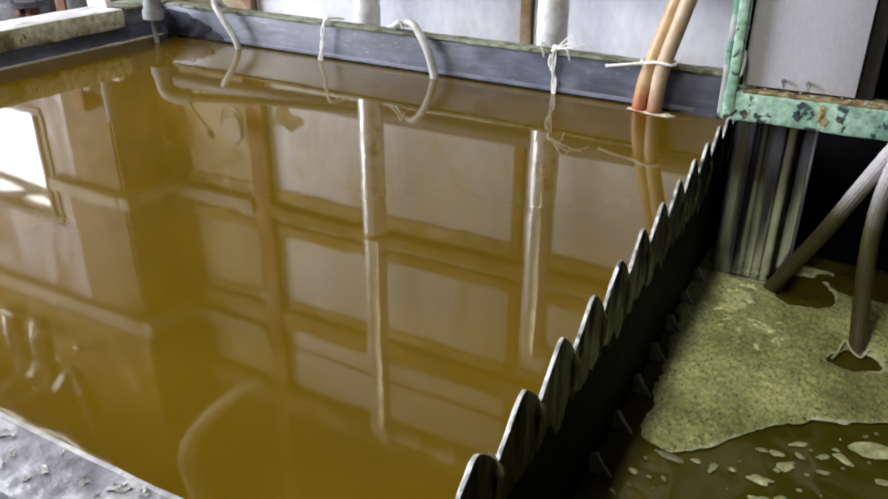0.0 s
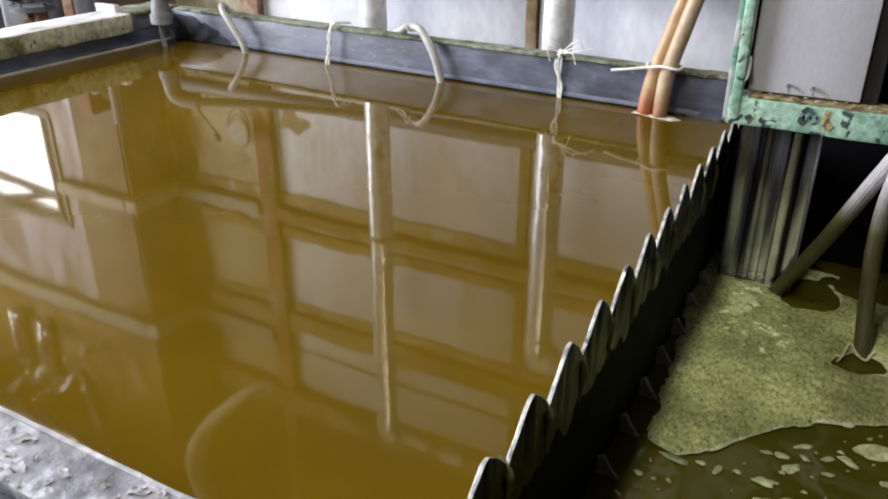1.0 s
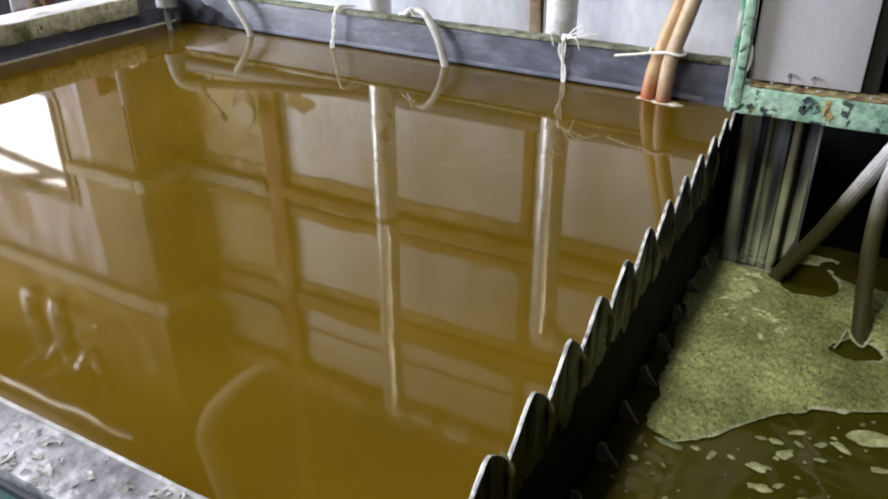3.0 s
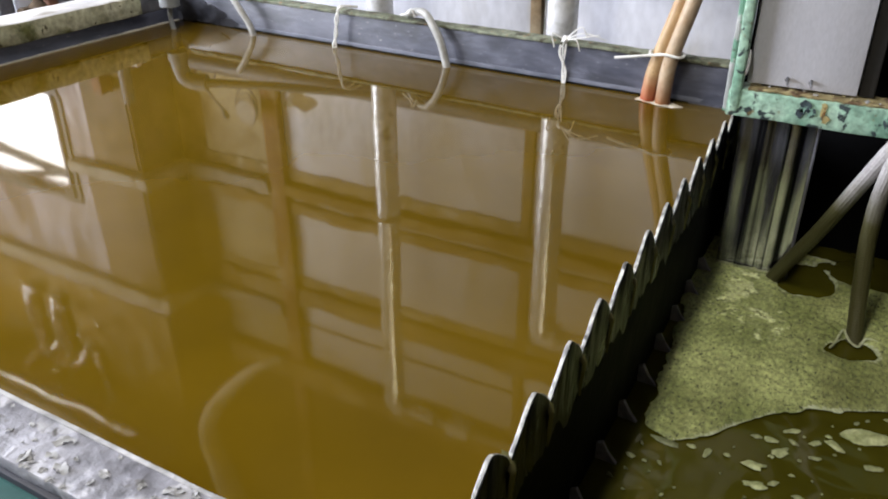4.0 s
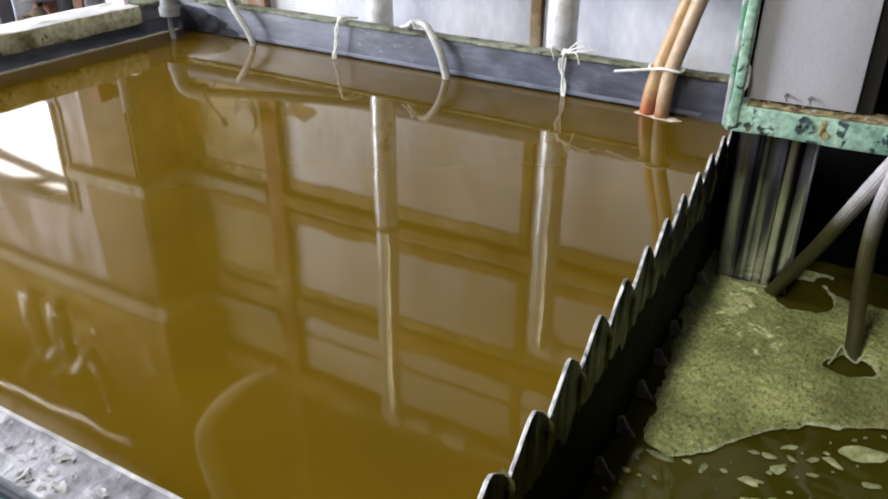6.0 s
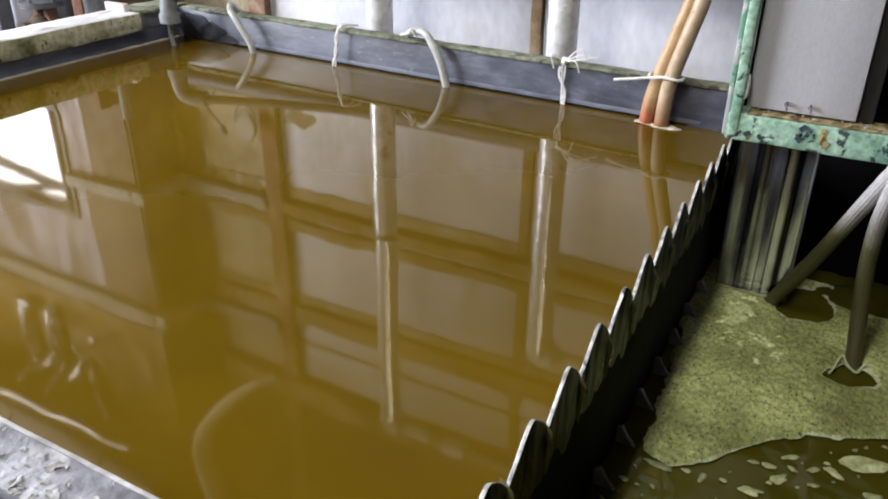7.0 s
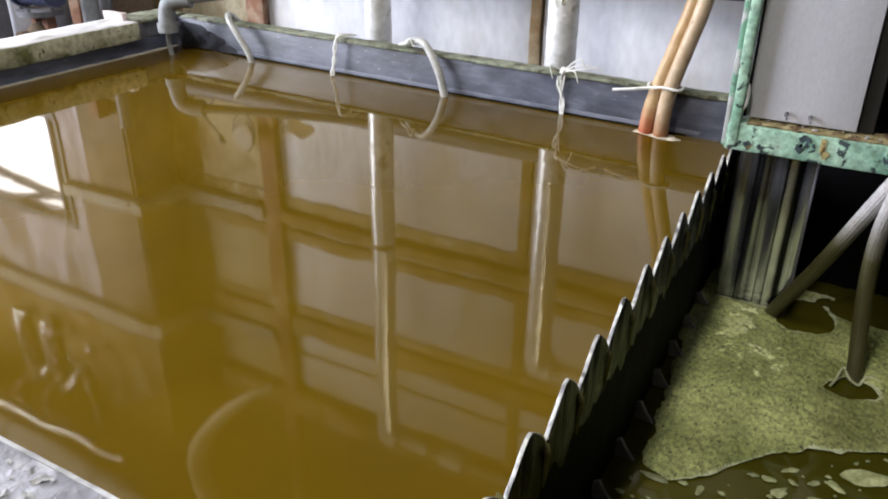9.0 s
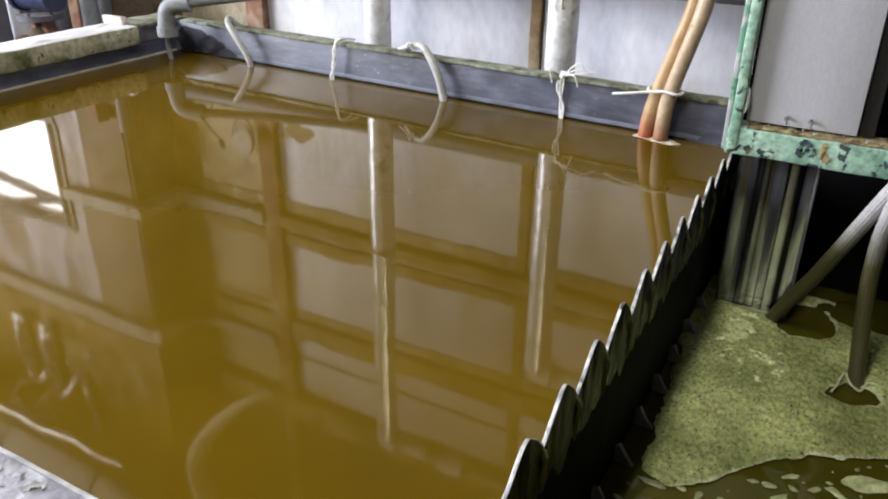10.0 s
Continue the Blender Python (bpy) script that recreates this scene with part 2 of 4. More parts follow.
def tube(points, r, sides=12, steps=8, smooth=True, r_end=None):
    """A round tube along a smooth line through the points, closed at both ends."""
    line = spline(points, steps) if smooth else [Vector(q) for q in points]
    bm = bmesh.new()
    rings, up = [], None
    for i, c in enumerate(line):
        d = (line[min(i + 1, len(line) - 1)] - line[max(i - 1, 0)]).normalized()
        if up is None:
            up = d.orthogonal().normalized()
        up = (up - d * up.dot(d)).normalized()
        side = d.cross(up)
        k = i / max(1, len(line) - 1)
        rr = r if r_end is None else r + (r_end - r) * k
        rings.append([bm.verts.new(c + (up * math.cos(2 * math.pi * j / sides) + side * math.sin(2 * math.pi * j / sides)) * rr) for j in range(sides)])
    for a, b in zip(rings, rings[1:]):
        for j in range(sides):
            bm.faces.new((a[j], a[(j + 1) % sides], b[(j + 1) % sides], b[j]))
    bm.faces.new(rings[0][::-1])
    bm.faces.new(rings[-1])
    return bm


def ball(c, r, squash=(1, 1, 1), amount=0.0, div=2):
    bm = bmesh.new()
    bmesh.ops.create_icosphere(bm, subdivisions=div, radius=1)
    for v in bm.verts:
        v.co = Vector([c[i] + v.co[i] * r * squash[i] for i in range(3)])
    return wobble(bm, amount, r) if amount else bm


def join(*parts):
    out = bmesh.new()
    for b in parts:
        me = bpy.data.meshes.new("tmp")
        b.to_mesh(me)
        b.free()
        out.from_mesh(me)
        bpy.data.meshes.remove(me)
    return out


def finish(bm, name, material, origin=(0, 0, 0), smooth=True):
    bmesh.ops.translate(bm, verts=bm.verts, vec=-Vector(origin))
    bmesh.ops.recalc_face_normals(bm, faces=bm.faces)
    me = bpy.data.meshes.new(name)
    if smooth:
        for f in bm.faces:
            f.smooth = True
        for e in bm.edges:
            e.smooth = not (len(e.link_faces) == 2 and e.calc_face_angle(0) > radians(38))
    bm.to_mesh(me)
    bm.free()
    me.materials.append(material)
    return me


def flake(x, y, z, w, h, seed):
    """A thin irregular patch on an upright face: bare metal, rust, a stain or painted shade."""
    bm = bmesh.new()
    rim = []
    for i in range(22):
        a = 2 * math.pi * i / 22
        q = .85 + .55 * noise.noise((math.cos(a) * 1.6 + seed * 5, math.sin(a) * 1.6, seed))
        rim.append((math.cos(a) * w * q, math.sin(a) * h * q))
    for dy in (0, .003):
        bm.faces.new([bm.verts.new((x + px, y - .0012 + dy, z + pz)) for px, pz in rim])
    bm.verts.ensure_lookup_table()
    for i in range(22):
        bm.faces.new((bm.verts[i], bm.verts[(i + 1) % 22], bm.verts[22 + (i + 1) % 22], bm.verts[22 + i]))
    return bm


def thing(name, at, label, category, group=""):
    ob = new(name)
    ob.location = at
    ob.empty_display_size = .05
    return tagged(ob, label, category, group)


def origin_of(ob):
    out = Vector((0, 0, 0))
    while ob:
        out += ob.location
        ob = ob.parent
    return out


def part(name, bm, material, parent, label=""):
    """One mesh under a thing or under a part; bm is in world space."""
    at = origin_of(parent)
    ob = new(name, finish(bm, name, material, at))
    ob.parent = parent
    return tagged(ob, label)


def solid(name, bm, material, label, category, group="", kind="", at=(0, 0, 0)):
    """A top-level thing in one mesh."""
    ob = new(name, finish(bm, name, material, at))
    ob.location = at
    return tagged(ob, label, category, group, kind)


def structure(name, bm, material, label, category="wall"):
    return solid(name, bm, material, label, category, kind="structure")


# ---- the room ----
FLOOR_Z, TOP_Z = -.85, 3.0
WALL_Y, JUT_Y, JUT_X = 3.5, 3.26, -2.385
structure("floor", block((-4.4, -2.7, FLOOR_Z - .1), (2.6, 3.8, FLOOR_Z)), FLOOR, "damp grey concrete workshop floor", "floor")
SX0, SX1, SY0, SY1 = -.68, -.24, -1.5, 1.9
structure("ceiling", join(block((-4.4, -2.7, TOP_Z), (SX0, 3.8, TOP_Z + .1)), block((SX1, -2.7, TOP_Z), (2.6, 3.8, TOP_Z + .1)),
                          block((SX0, -2.7, TOP_Z), (SX1, SY0, TOP_Z + .1)), block((SX0, SY1, TOP_Z), (SX1, 3.8, TOP_Z + .1))), ROOF, "dark boarded ceiling with a skylight", "ceiling")
# unseen wall, made near black so little light bounces onto the weir
structure("wall_east", block((2.5, -2.5, FLOOR_Z), (2.6, 3.7, TOP_Z)), NEAR_BLACK, "unseen side wall kept near black to cut bounced light")


def holed_wall(name, axis, at, thick, lo, hi, zlo, zhi, a, b, z0, z1, material, label):
    """A wall with one opening that goes through it."""
    bms = []
    for u0, u1, w0, w1 in ((lo, a, zlo, zhi), (b, hi, zlo, zhi), (a, b, zlo, z0), (a, b, z1, zhi)):
        if axis == "x":
            bms.append(block((at, u0, w0), (at + thick, u1, w1)))
        else:
            bms.append(block((u0, at, w0), (u1, at + thick, w1)))
    return structure(name, join(*bms), material, label)


wall_west = holed_wall("wall_west", "x", -4.3, .1, -2.5, 3.7, FLOOR_Z, TOP_Z, -.8, 2.4, .5, 2.4, ROOM, "grimy plaster wall with a wide window")
# also unseen, and dark for the same purpose
structure("wall_south", block((-4.3, -2.6, FLOOR_Z), (2.6, -2.5, TOP_Z)), DARK_TIMBER, "unseen end wall kept dark to cut bounced light")

window_west = tagged(new("window_2"), "wide window with a slim grey steel frame", "window", kind="structure")
window_west.location = (-4.28, .8, 1.45)
for a, b in (((-4.29, -.8, .5), (-4.24, -.775, 2.4)), ((-4.29, 2.375, .5), (-4.24, 2.4, 2.4)), ((-4.29, -.774, .5), (-4.24, 2.374, .525)), ((-4.29, -.774, 2.375), (-4.24, 2.374, 2.4)), ((-4.29, .79, .526), (-4.25, .81, 2.374))):
    part("frame_bar", block(a, b, .003), DARK_GREY, window_west)
skylight = tagged(new("window_3"), "long roof light in the boarded ceiling", "window", kind="structure")
skylight.location = (-.46, .2, TOP_Z)
for a, b in (((SX0, SY0, TOP_Z + .045), (SX0 + .012, SY1, TOP_Z + .09)), ((SX1 - .012, SY0, TOP_Z + .045), (SX1, SY1, TOP_Z + .09)), ((SX0 + .013, .19, TOP_Z + .05), (SX1 - .013, .21, TOP_Z + .09))):
    part("frame_bar", block(a, b, .003), DARK_GREY, skylight)

# back wall: timber frame, white boards, girts and battens
wall_north = structure("wall_north", block((JUT_X, WALL_Y + .012, FLOOR_Z), (2.5, WALL_Y + .12, TOP_Z)), BOARD_TIMBER, "stained brown timber back wall")
COLUMNS = ((-2.21, -1.85), (-1.755, -.683), (-.639, .43), (.475, 1.45), (1.49, 2.45))
ROWS = ((FLOOR_Z + .05, .757), (.903, 1.261), (1.373, 1.468), (1.488, 1.669))
for x0, x1 in COLUMNS:
    for z0, z1 in ROWS:
        part("panel", block((x0, WALL_Y, z0), (x1, WALL_Y + .014, z1), .003), YELLOWED if x1 < -1.8 else PANEL, wall_north)
for z0, z1, y in ((.774, .821, .034), (.850, .899, .026), (1.272, 1.361, .03), (1.70, 1.81, .05)):
    part("girt", rough_bar((-2.21, WALL_Y - y, z0), (2.45, WALL_Y + .013, z1), .004, 80, .014, .06), BOARD_TIMBER, wall_north)
part("girt", rough_bar((-2.21, WALL_Y - .012, .824), (2.45, WALL_Y + .013, .846), .003, 80, .013, .05), LEDGE, wall_north, "pale strip between two girts")
for x0, x1 in ((-.680, -.642), (.433, .472), (1.453, 1.487)):
    part("batten", rough_bar((x0, WALL_Y - .012, FLOOR_Z), (x1, WALL_Y + .013, 1.70), .003, 30, .005, .08), BOARD_TIMBER, wall_north)
part("upper_boarding", block((JUT_X, WALL_Y - .02, 1.82), (2.5, WALL_Y + .013, TOP_Z)), DARK_TIMBER, wall_north, "dark upper boarding")
SOILED = surface("soiled_board", (.20, .145, .07), (.36, .28, .16), 9, .65, .4, stain=(.48, .43, .34), stain_scale=11, stain_from=.55, stain_to=.70)
for x0, x1 in COLUMNS:
    for z0, z1 in ((.705, .7565), (1.215, 1.2605)):
        part("soiled_edge", rough_bar((x0 + .002, WALL_Y - .008, z0), (x1 - .002, WALL_Y + .006, z1), .0008, 90, .008, .06), SOILED, wall_north, "brown soiled lower edge of a board")
part("stain_patch", flake(-1.665, WALL_Y, .40, .085, .055, 3), SOILED, wall_north, "brown water stain on a board")
solid("steel_column", rough_bar((-1.835, WALL_Y - .036, FLOOR_Z), (-1.752, WALL_Y - .002, TOP_Z), .004, 20, .002, .2), RUST_STEEL,
      "rust-red steel column against the board wall", "column")

# the wall that juts forward beside the bath, with a bright window
WX0, WX1, WZ0, WZ1 = -3.7, -2.83, .48, 1.0
wall_jut = holed_wall("wall_northwest", "y", JUT_Y, .1, -4.2, JUT_X, FLOOR_Z, TOP_Z, WX0, WX1, WZ0, WZ1, GLARE_MAUVE, "greyish mauve wall, paled for glare, with a window beside the bath")
structure("wall_return", block((JUT_X - .1, JUT_Y + .1, FLOOR_Z), (JUT_X, WALL_Y + .12, TOP_Z)), BOARD_TIMBER, "brown return wall")
part("return_board", block((JUT_X, JUT_Y, FLOOR_Z), (JUT_X + .012, WALL_Y, TOP_Z)), RETURN_BOARD, wall_jut)
for z0, z1 in ((.765, .825), (1.385, 1.45)):
    part("ledge", rough_bar((-4.2 if z0 > 1 else WX1 + .02, JUT_Y - .05, z0), (JUT_X + .012, JUT_Y - .002, z1), .008, 14, .004, .15), LEDGE, wall_jut, "pale ledge")
    part("ledge", rough_bar((JUT_X + .013, JUT_Y - .048, z0), (JUT_X + .08, WALL_Y - .002, z1), .008, 6, .004, .15), LEDGE, wall_jut, "pale ledge")
    part("ledge", rough_bar((JUT_X + .081, WALL_Y - .05, z0), (-1.84, WALL_Y - .001, z1), .008, 6, .004, .15), LEDGE, wall_jut, "pale ledge")
part("dado_board", block((-4.19, JUT_Y - .008, FLOOR_Z), (JUT_X, JUT_Y - .001, .34), .002), CREAM, wall_jut, "cream dado board with rust stains")
part("upper_boarding", block((-4.19, JUT_Y - .012, 1.51), (JUT_X, JUT_Y - .001, TOP_Z), .002), BOARD_TIMBER, wall_jut, "brown upper boarding")
part("lining_board", block((-2.66, JUT_Y - .009, .345), (JUT_X - .001, JUT_Y - .001, .762), .002), RETURN_BOARD, wall_jut, "dull brown lining board")
part("lining_board", block((-2.74, JUT_Y - .009, .828), (JUT_X - .001, JUT_Y - .001, 1.382), .002), RETURN_BOARD, wall_jut, "dull brown lining board")
window = tagged(new("window_1"), "bright window with a slim dark frame", "window", kind="structure")
window.location = (WX0, JUT_Y, WZ0)
part("frame", join(block((WX0, JUT_Y - .01, WZ0 - .02), (WX1, JUT_Y + .05, WZ0 + .012)), block((WX0, JUT_Y - .01, WZ1 - .012), (WX1, JUT_Y + .05, WZ1 + .015)),
                   block((WX1 - .06, JUT_Y - .01, WZ0 + .012), (WX1 - .045, JUT_Y + .05, WZ1 - .012)), block((WX1 - .012, JUT_Y - .01, WZ0 + .012), (WX1 + .01, JUT_Y + .05, WZ1 - .012))),
     DARK_GREY, window)
part("brace", tube([(WX0, JUT_Y + .06, .84), (WX1 + .02, JUT_Y + .06, .935)], .022, 8, 1, False), DARK_GREY, window, "dark diagonal brace")
part("brace", tube([(WX0 + .2, JUT_Y + .07, 1.02), (WX1 - .10, JUT_Y + .07, .90)], .02, 8, 1, False), DARK_GREY, window, "dark diagonal brace")
structure("backdrop", block((WX0 - .6, JUT_Y + .4, -.2), (WX1 + .3, JUT_Y + .42, 1.6)), DAY, "white daylight outside the window", "backdrop")
structure("wall_outer", block((-4.3, 3.7, FLOOR_Z), (2.6, 3.8, TOP_Z)), ROOM, "outer wall behind the boards")

# ---- the bath ----
NEAR_Y, FAR_Y, LEFT_X, WEIR_X = 1.44, 3.0, -1.75, .095
RIM_Z = .094


def askew(bm):
    """Turns the far wall a little towards the weir end."""
    for v in bm.verts:
        v.co.y += SKEW - SKEW * (v.co.x - LEFT_X)
    return bm


SKEW = .042
tank = thing("bath_tank", (-.8, 2.2, FLOOR_Z), "grey-lined industrial bath tank full of brown liquid", "tank")
part("wall_panel", askew(rough_bar((LEFT_X - .1, FAR_Y, FLOOR_Z), (.085, FAR_Y + .045, RIM_Z), .004, 30, .003, .3)), GREY_LINER, tank)
part("wall_panel", block((LEFT_X - .12, NEAR_Y - .06, FLOOR_Z), (LEFT_X - .008, FAR_Y + .040, .044), .004), GREY_LINER, tank)
part("corner_block", block((LEFT_X - .12, 2.892, .0445), (LEFT_X - .008, FAR_Y + .040, .092), .004), DARK_GREY, tank)
part("scum_line", rough_bar((LEFT_X - .010, NEAR_Y, -.01), (LEFT_X, FAR_Y + .036, .0035), .001, 70, .0025, .04), LEDGE, tank, "pale scum line at the liquid's edge")
part("wall_panel", block((LEFT_X + .002, NEAR_Y - .06, FLOOR_Z), (WEIR_X - .01, NEAR_Y, .09), .004), GREY_LINER, tank)
part("rim", askew(rough_bar((LEFT_X + .03, FAR_Y - .006, RIM_Z), (.085, FAR_Y + .040, RIM_Z + .008), .002, 60, .0025, .05)), RIM, tank, "mossy rim flange with rust specks")
part("rim", rough_bar((LEFT_X - .13, 2.90, .0925), (LEFT_X + .002, FAR_Y + .09, .102), .003, 8, .003, .05), RIM, tank, "mossy rim flange")
part("near_rim", rough_bar((-1.8, 1.385, .088), (.07, NEAR_Y + .002, .104), .003, 60, .0014, .04), NEAR_RIM, tank, "grimy pale grey rim plate with flaking crust")
part("rim_lip", rough_bar((-1.8, NEAR_Y - .002, .1025), (.07, NEAR_Y + .0025, .1050), .0006, 90, .0009, .025), CRUST, tank, "pale worn lip of the rim plate")
part("outer_skirt", block((-1.8, 1.33, FLOOR_Z), (.07, 1.383, .085), .006), TEAL, tank, "teal painted outer wall")
part("waterline", askew(rough_bar((LEFT_X + .01, FAR_Y - .0016, -.012), (.08, FAR_Y + .001, .004), .0005, 80, .0012, .03)), BLACK, tank, "dark wet line at the liquid's edge")
part("scum_band", askew(rough_bar((LEFT_X + .01, FAR_Y - .0012, .005), (.08, FAR_Y + .001, .015), .0004, 80, .0007, .05)), LINER_PALE, tank, "pale dried band above the liquid")
# dark flakes that paint the soft shadow in the tank's far corner
CORNER_SHADE = surface("dark_corner_shade", (.022, .023, .030), (.045, .047, .062), 30, .4, .3, stain=(.06, .064, .085), stain_scale=40, stain_from=.58, stain_to=.7)
for x, z, w, h in ((-1.69, .045, .10, .050), (-1.61, .030, .09, .034), (-1.545, .012, .07, .014)):
    part("wet_stain", askew(flake(x, FAR_Y - .0022, z, w, h, x * 11)), CORNER_SHADE, tank, "dark patch painted on the liner as corner shade")
part("floor_plate", block((LEFT_X, NEAR_Y, FLOOR_Z), (.08, FAR_Y - .04, FLOOR_Z + .05)), GREY_LINER, tank)
crust_meshes = [finish(ball((0, 0, 0), .006, (1.3, .7, .12), .0035 + .0004 * k, 2), "crust", CRUST) for k in range(6)]
for i in range(220):
    c = new("crust", crust_meshes[i % 6])
    c.parent = tank
    c.location = Vector((random.uniform(-1.2, .05), 1.387 + .05 * random.random() ** 2.2, .1045)) - tank.location
    c.rotation_euler = (0, 0, random.uniform(0, 6.28))
    c.scale = (random.uniform(.2, .6) if i % 5 else random.uniform(.7, 1.5),) * 3

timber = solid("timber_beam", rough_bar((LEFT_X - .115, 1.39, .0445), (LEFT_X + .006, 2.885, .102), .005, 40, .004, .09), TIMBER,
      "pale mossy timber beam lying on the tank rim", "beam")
# pale second material on upward faces: the window's light painted on the top
timber.data.materials.append(surface("window_lit_timber", (.46, .46, .47), (.74, .73, .75), 9, .5, .5, stain=(.20, .19, .14), stain_scale=14, stain_from=.56, stain_to=.66, stretch=(1, .4, 1)))
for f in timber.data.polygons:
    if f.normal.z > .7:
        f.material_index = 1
solid("broken_tile", wobble(block((-1.875, 2.862, .1005), (-1.79, 2.884, .125), .003), .003, .03), surface("pinkish_tile", (.55, .46, .44), (.68, .60, .58), 20, .6, .4),
      "broken pinkish tile scrap on the timber beam", "tile", at=(-1.83, 2.87, .1))


def weir_x(y):
    return .1010 - (y - 1.74) * .0105


def water_sheet(name, x0, x1, y0, y1, z, n, m, amount, size, material, label):
    bm = bmesh.new()
    grid = [[bm.verts.new((x0 + (x1 - x0) * i / n, y0 + (y1 - y0) * j / m, 0)) for j in range(m + 1)] for i in range(n + 1)]
    for row in grid:
        for v in row:
            v.co.z = z + noise.noise(v.co / size) * amount
            if name == "bath_liquid":
                v.co.x = x0 + (v.co.x - x0) * (weir_x(v.co.y) - .003 - x0) / (x1 - x0)
                v.co.y += SKEW * (1 - (v.co.x - x0)) * (v.co.y - y0) / (y1 - y0)
    for i in range(n):
        for j in range(m):
            bm.faces.new((grid[i][j], grid[i + 1][j], grid[i + 1][j + 1], grid[i][j + 1]))
    return structure(name, bm, material, label, "liquid")


water_sheet("bath_liquid", LEFT_X - .002, WEIR_X + .002, NEAR_Y - .002, FAR_Y + .002, 0, 90, 80, .00022, .28, BROWN_LIQUID, "still murky brown bath liquid")

# ---- the overflow trough and its weir ----
TROUGH_Z = -.256
trough = thing("overflow_trough", (.5, 2.1, FLOOR_Z), "black overflow trough beside the bath", "trough")
part("wall_panel", block((.085, 2.90, FLOOR_Z), (.99, 2.95, .09), .004), BLACK, trough)
part("wall_panel", block((.94, .9, FLOOR_Z), (.99, 2.898, .09), .004), BLACK, trough)
part("wall_panel", block((.075, .9, FLOOR_Z), (.938, .95, -.05), .004), BLACK, trough)
part("wall_panel", block((.075, .952, FLOOR_Z), (.095, NEAR_Y - .062, .08), .004), BLACK, trough)
part("floor_plate", block((.1, .95, FLOOR_Z), (.94, 2.9, FLOOR_Z + .05)), BLACK, trough)
water_sheet("water", .09, .942, .948, 2.902, TROUGH_Z, 120, 240, .0022, .05, OLIVE_LIQUID, "dark olive overflow liquid")

PITCH, TIP0, TEETH = .1062, 1.748 - .1062 * 3, 15
PLATE = .006


def weir_plate():
    """A tall plate whose upper edge is cut into blunt, pointed teeth with worn arrises."""
    bm = bmesh.new()
    loops = []
    n = 20
    for k in range(TEETH):
        tall = 1 + .07 * noise.noise((k * 3.7, .3, 4))
        for i in range(n):
            u = i / n
            y = TIP0 + (k - .5 + u) * PITCH
            h = (u / .52) ** .98 if u < .52 else (1 - (u - .60) / .40) ** .62 if u > .60 else 1
            z = .047 * min(h, 1) * tall + .012 * max(0, y - 1.74) - .002
            z += noise.noise((y * 55, k, 0)) * .0018 + noise.noise((y * 190, k, 5)) * .0007
            y, x = min(y, 2.965), weir_x(y)
            worn = .0013 + .0008 * noise.noise((y * 40, 2, 1))
            ring = [(x, FLOOR_Z), (x + .0012 * noise.noise((y * 20, 9, 0)), -.16), (x + .0016 * noise.noise((y * 30, 5, 0)), -.062 + .035 * noise.noise((y * 26, 3, 3)) + .014 * noise.noise((y * 120, 8, 3))), (x, z - worn * 1.6),
                    (x - worn, z), (x - PLATE + worn, z), (x - PLATE, z - worn), (x - PLATE, FLOOR_Z)]
            loops.append([bm.verts.new((px, y, pz)) for px, pz in ring])
    for a, b in zip(loops, loops[1:]):
        for j in range(len(a) - 1):
            bm.faces.new((a[j], a[j + 1], b[j + 1], b[j]))
    return bm


weir = thing("weir_plate", (.1, 2.2, FLOOR_Z), "black notched weir plate with worn pointed teeth", "weir")
plate = part("plate", weir_plate(), WEIR, weir)
plate.data.materials.append(GLINT_EDGE)
# black on the lower plate faces puts the weir's shadow into the colour
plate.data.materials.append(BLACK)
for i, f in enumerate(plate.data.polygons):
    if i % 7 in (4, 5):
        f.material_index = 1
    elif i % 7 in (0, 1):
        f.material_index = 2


def spill(k):
    """A lip of liquid that bends over one notch and runs down the plate."""
    y0 = TIP0 + (k + .5) * PITCH
    x0 = weir_x(y0)
    lift = .012 * max(0, y0 - 1.74)
    bm = bmesh.new()
    rows = []
    for i in range(19):
        t = i / 18
        drop = .0045 + lift * (1 - t) - .066 * t ** 1.7
        out = -PLATE - .006 + (PLATE + .0125) * min(1, t * 2.4) ** .6 - .0045 * max(0, t - .42) / .58
        w = (.0085 + .002 * noise.noise((k * 2.3, 1, 1))) * (1 - .75 * t ** 2)
        side = noise.noise((t * 3, k, 1)) * .003
        rows.append([bm.verts.new((x0 + out + .0035 * math.cos(math.pi * (j / 6 - .5)) - .0035, y0 + w * (j / 3 - 1) + side, drop)) for j in range(7)])
    for a, b in zip(rows, rows[1:]):
        for j in range(6):
            bm.faces.new((a[j], a[j + 1], b[j + 1], b[j]))
    return bm


solid("overflow_film", join(*[spill(k) for k in range(TEETH - 1)]), liquid("running_film", (.11, .10, .035), (.19, .17, .07), 20, .25, 60),
      "thin films of liquid running over the weir notches", "liquid", kind="stuff")


# ---- foam on the overflow ----
def smooth_step(a, b, v):
    t = max(0, min(1, (v - a) / (b - a)))
    return t * t * (3 - 2 * t)


def foam_edge(x, y):
    """Above zero inside the foam; about metres from its edge."""
    w = noise.noise((x * 22, y * 22, 3)) * .014 + noise.noise((x * 60, y * 60, 8)) * .006
    front = 2.115 + .165 * smooth_step(.19, .36, x) + .5 * max(0, x - .36)
    left = .137 - .11 * max(0, y - 2.17)
    d = min(y - front, x - left, 2.83 - y)
    for cx, cy, rx, ry in ((.295, 2.715, .058, .07), (.406, 2.490, .040, .027), (.43, 2.79, .12, .05)):
        d = min(d, (math.hypot((x - cx) / rx, (y - cy) / ry) - 1) * min(rx, ry))
    return d + w


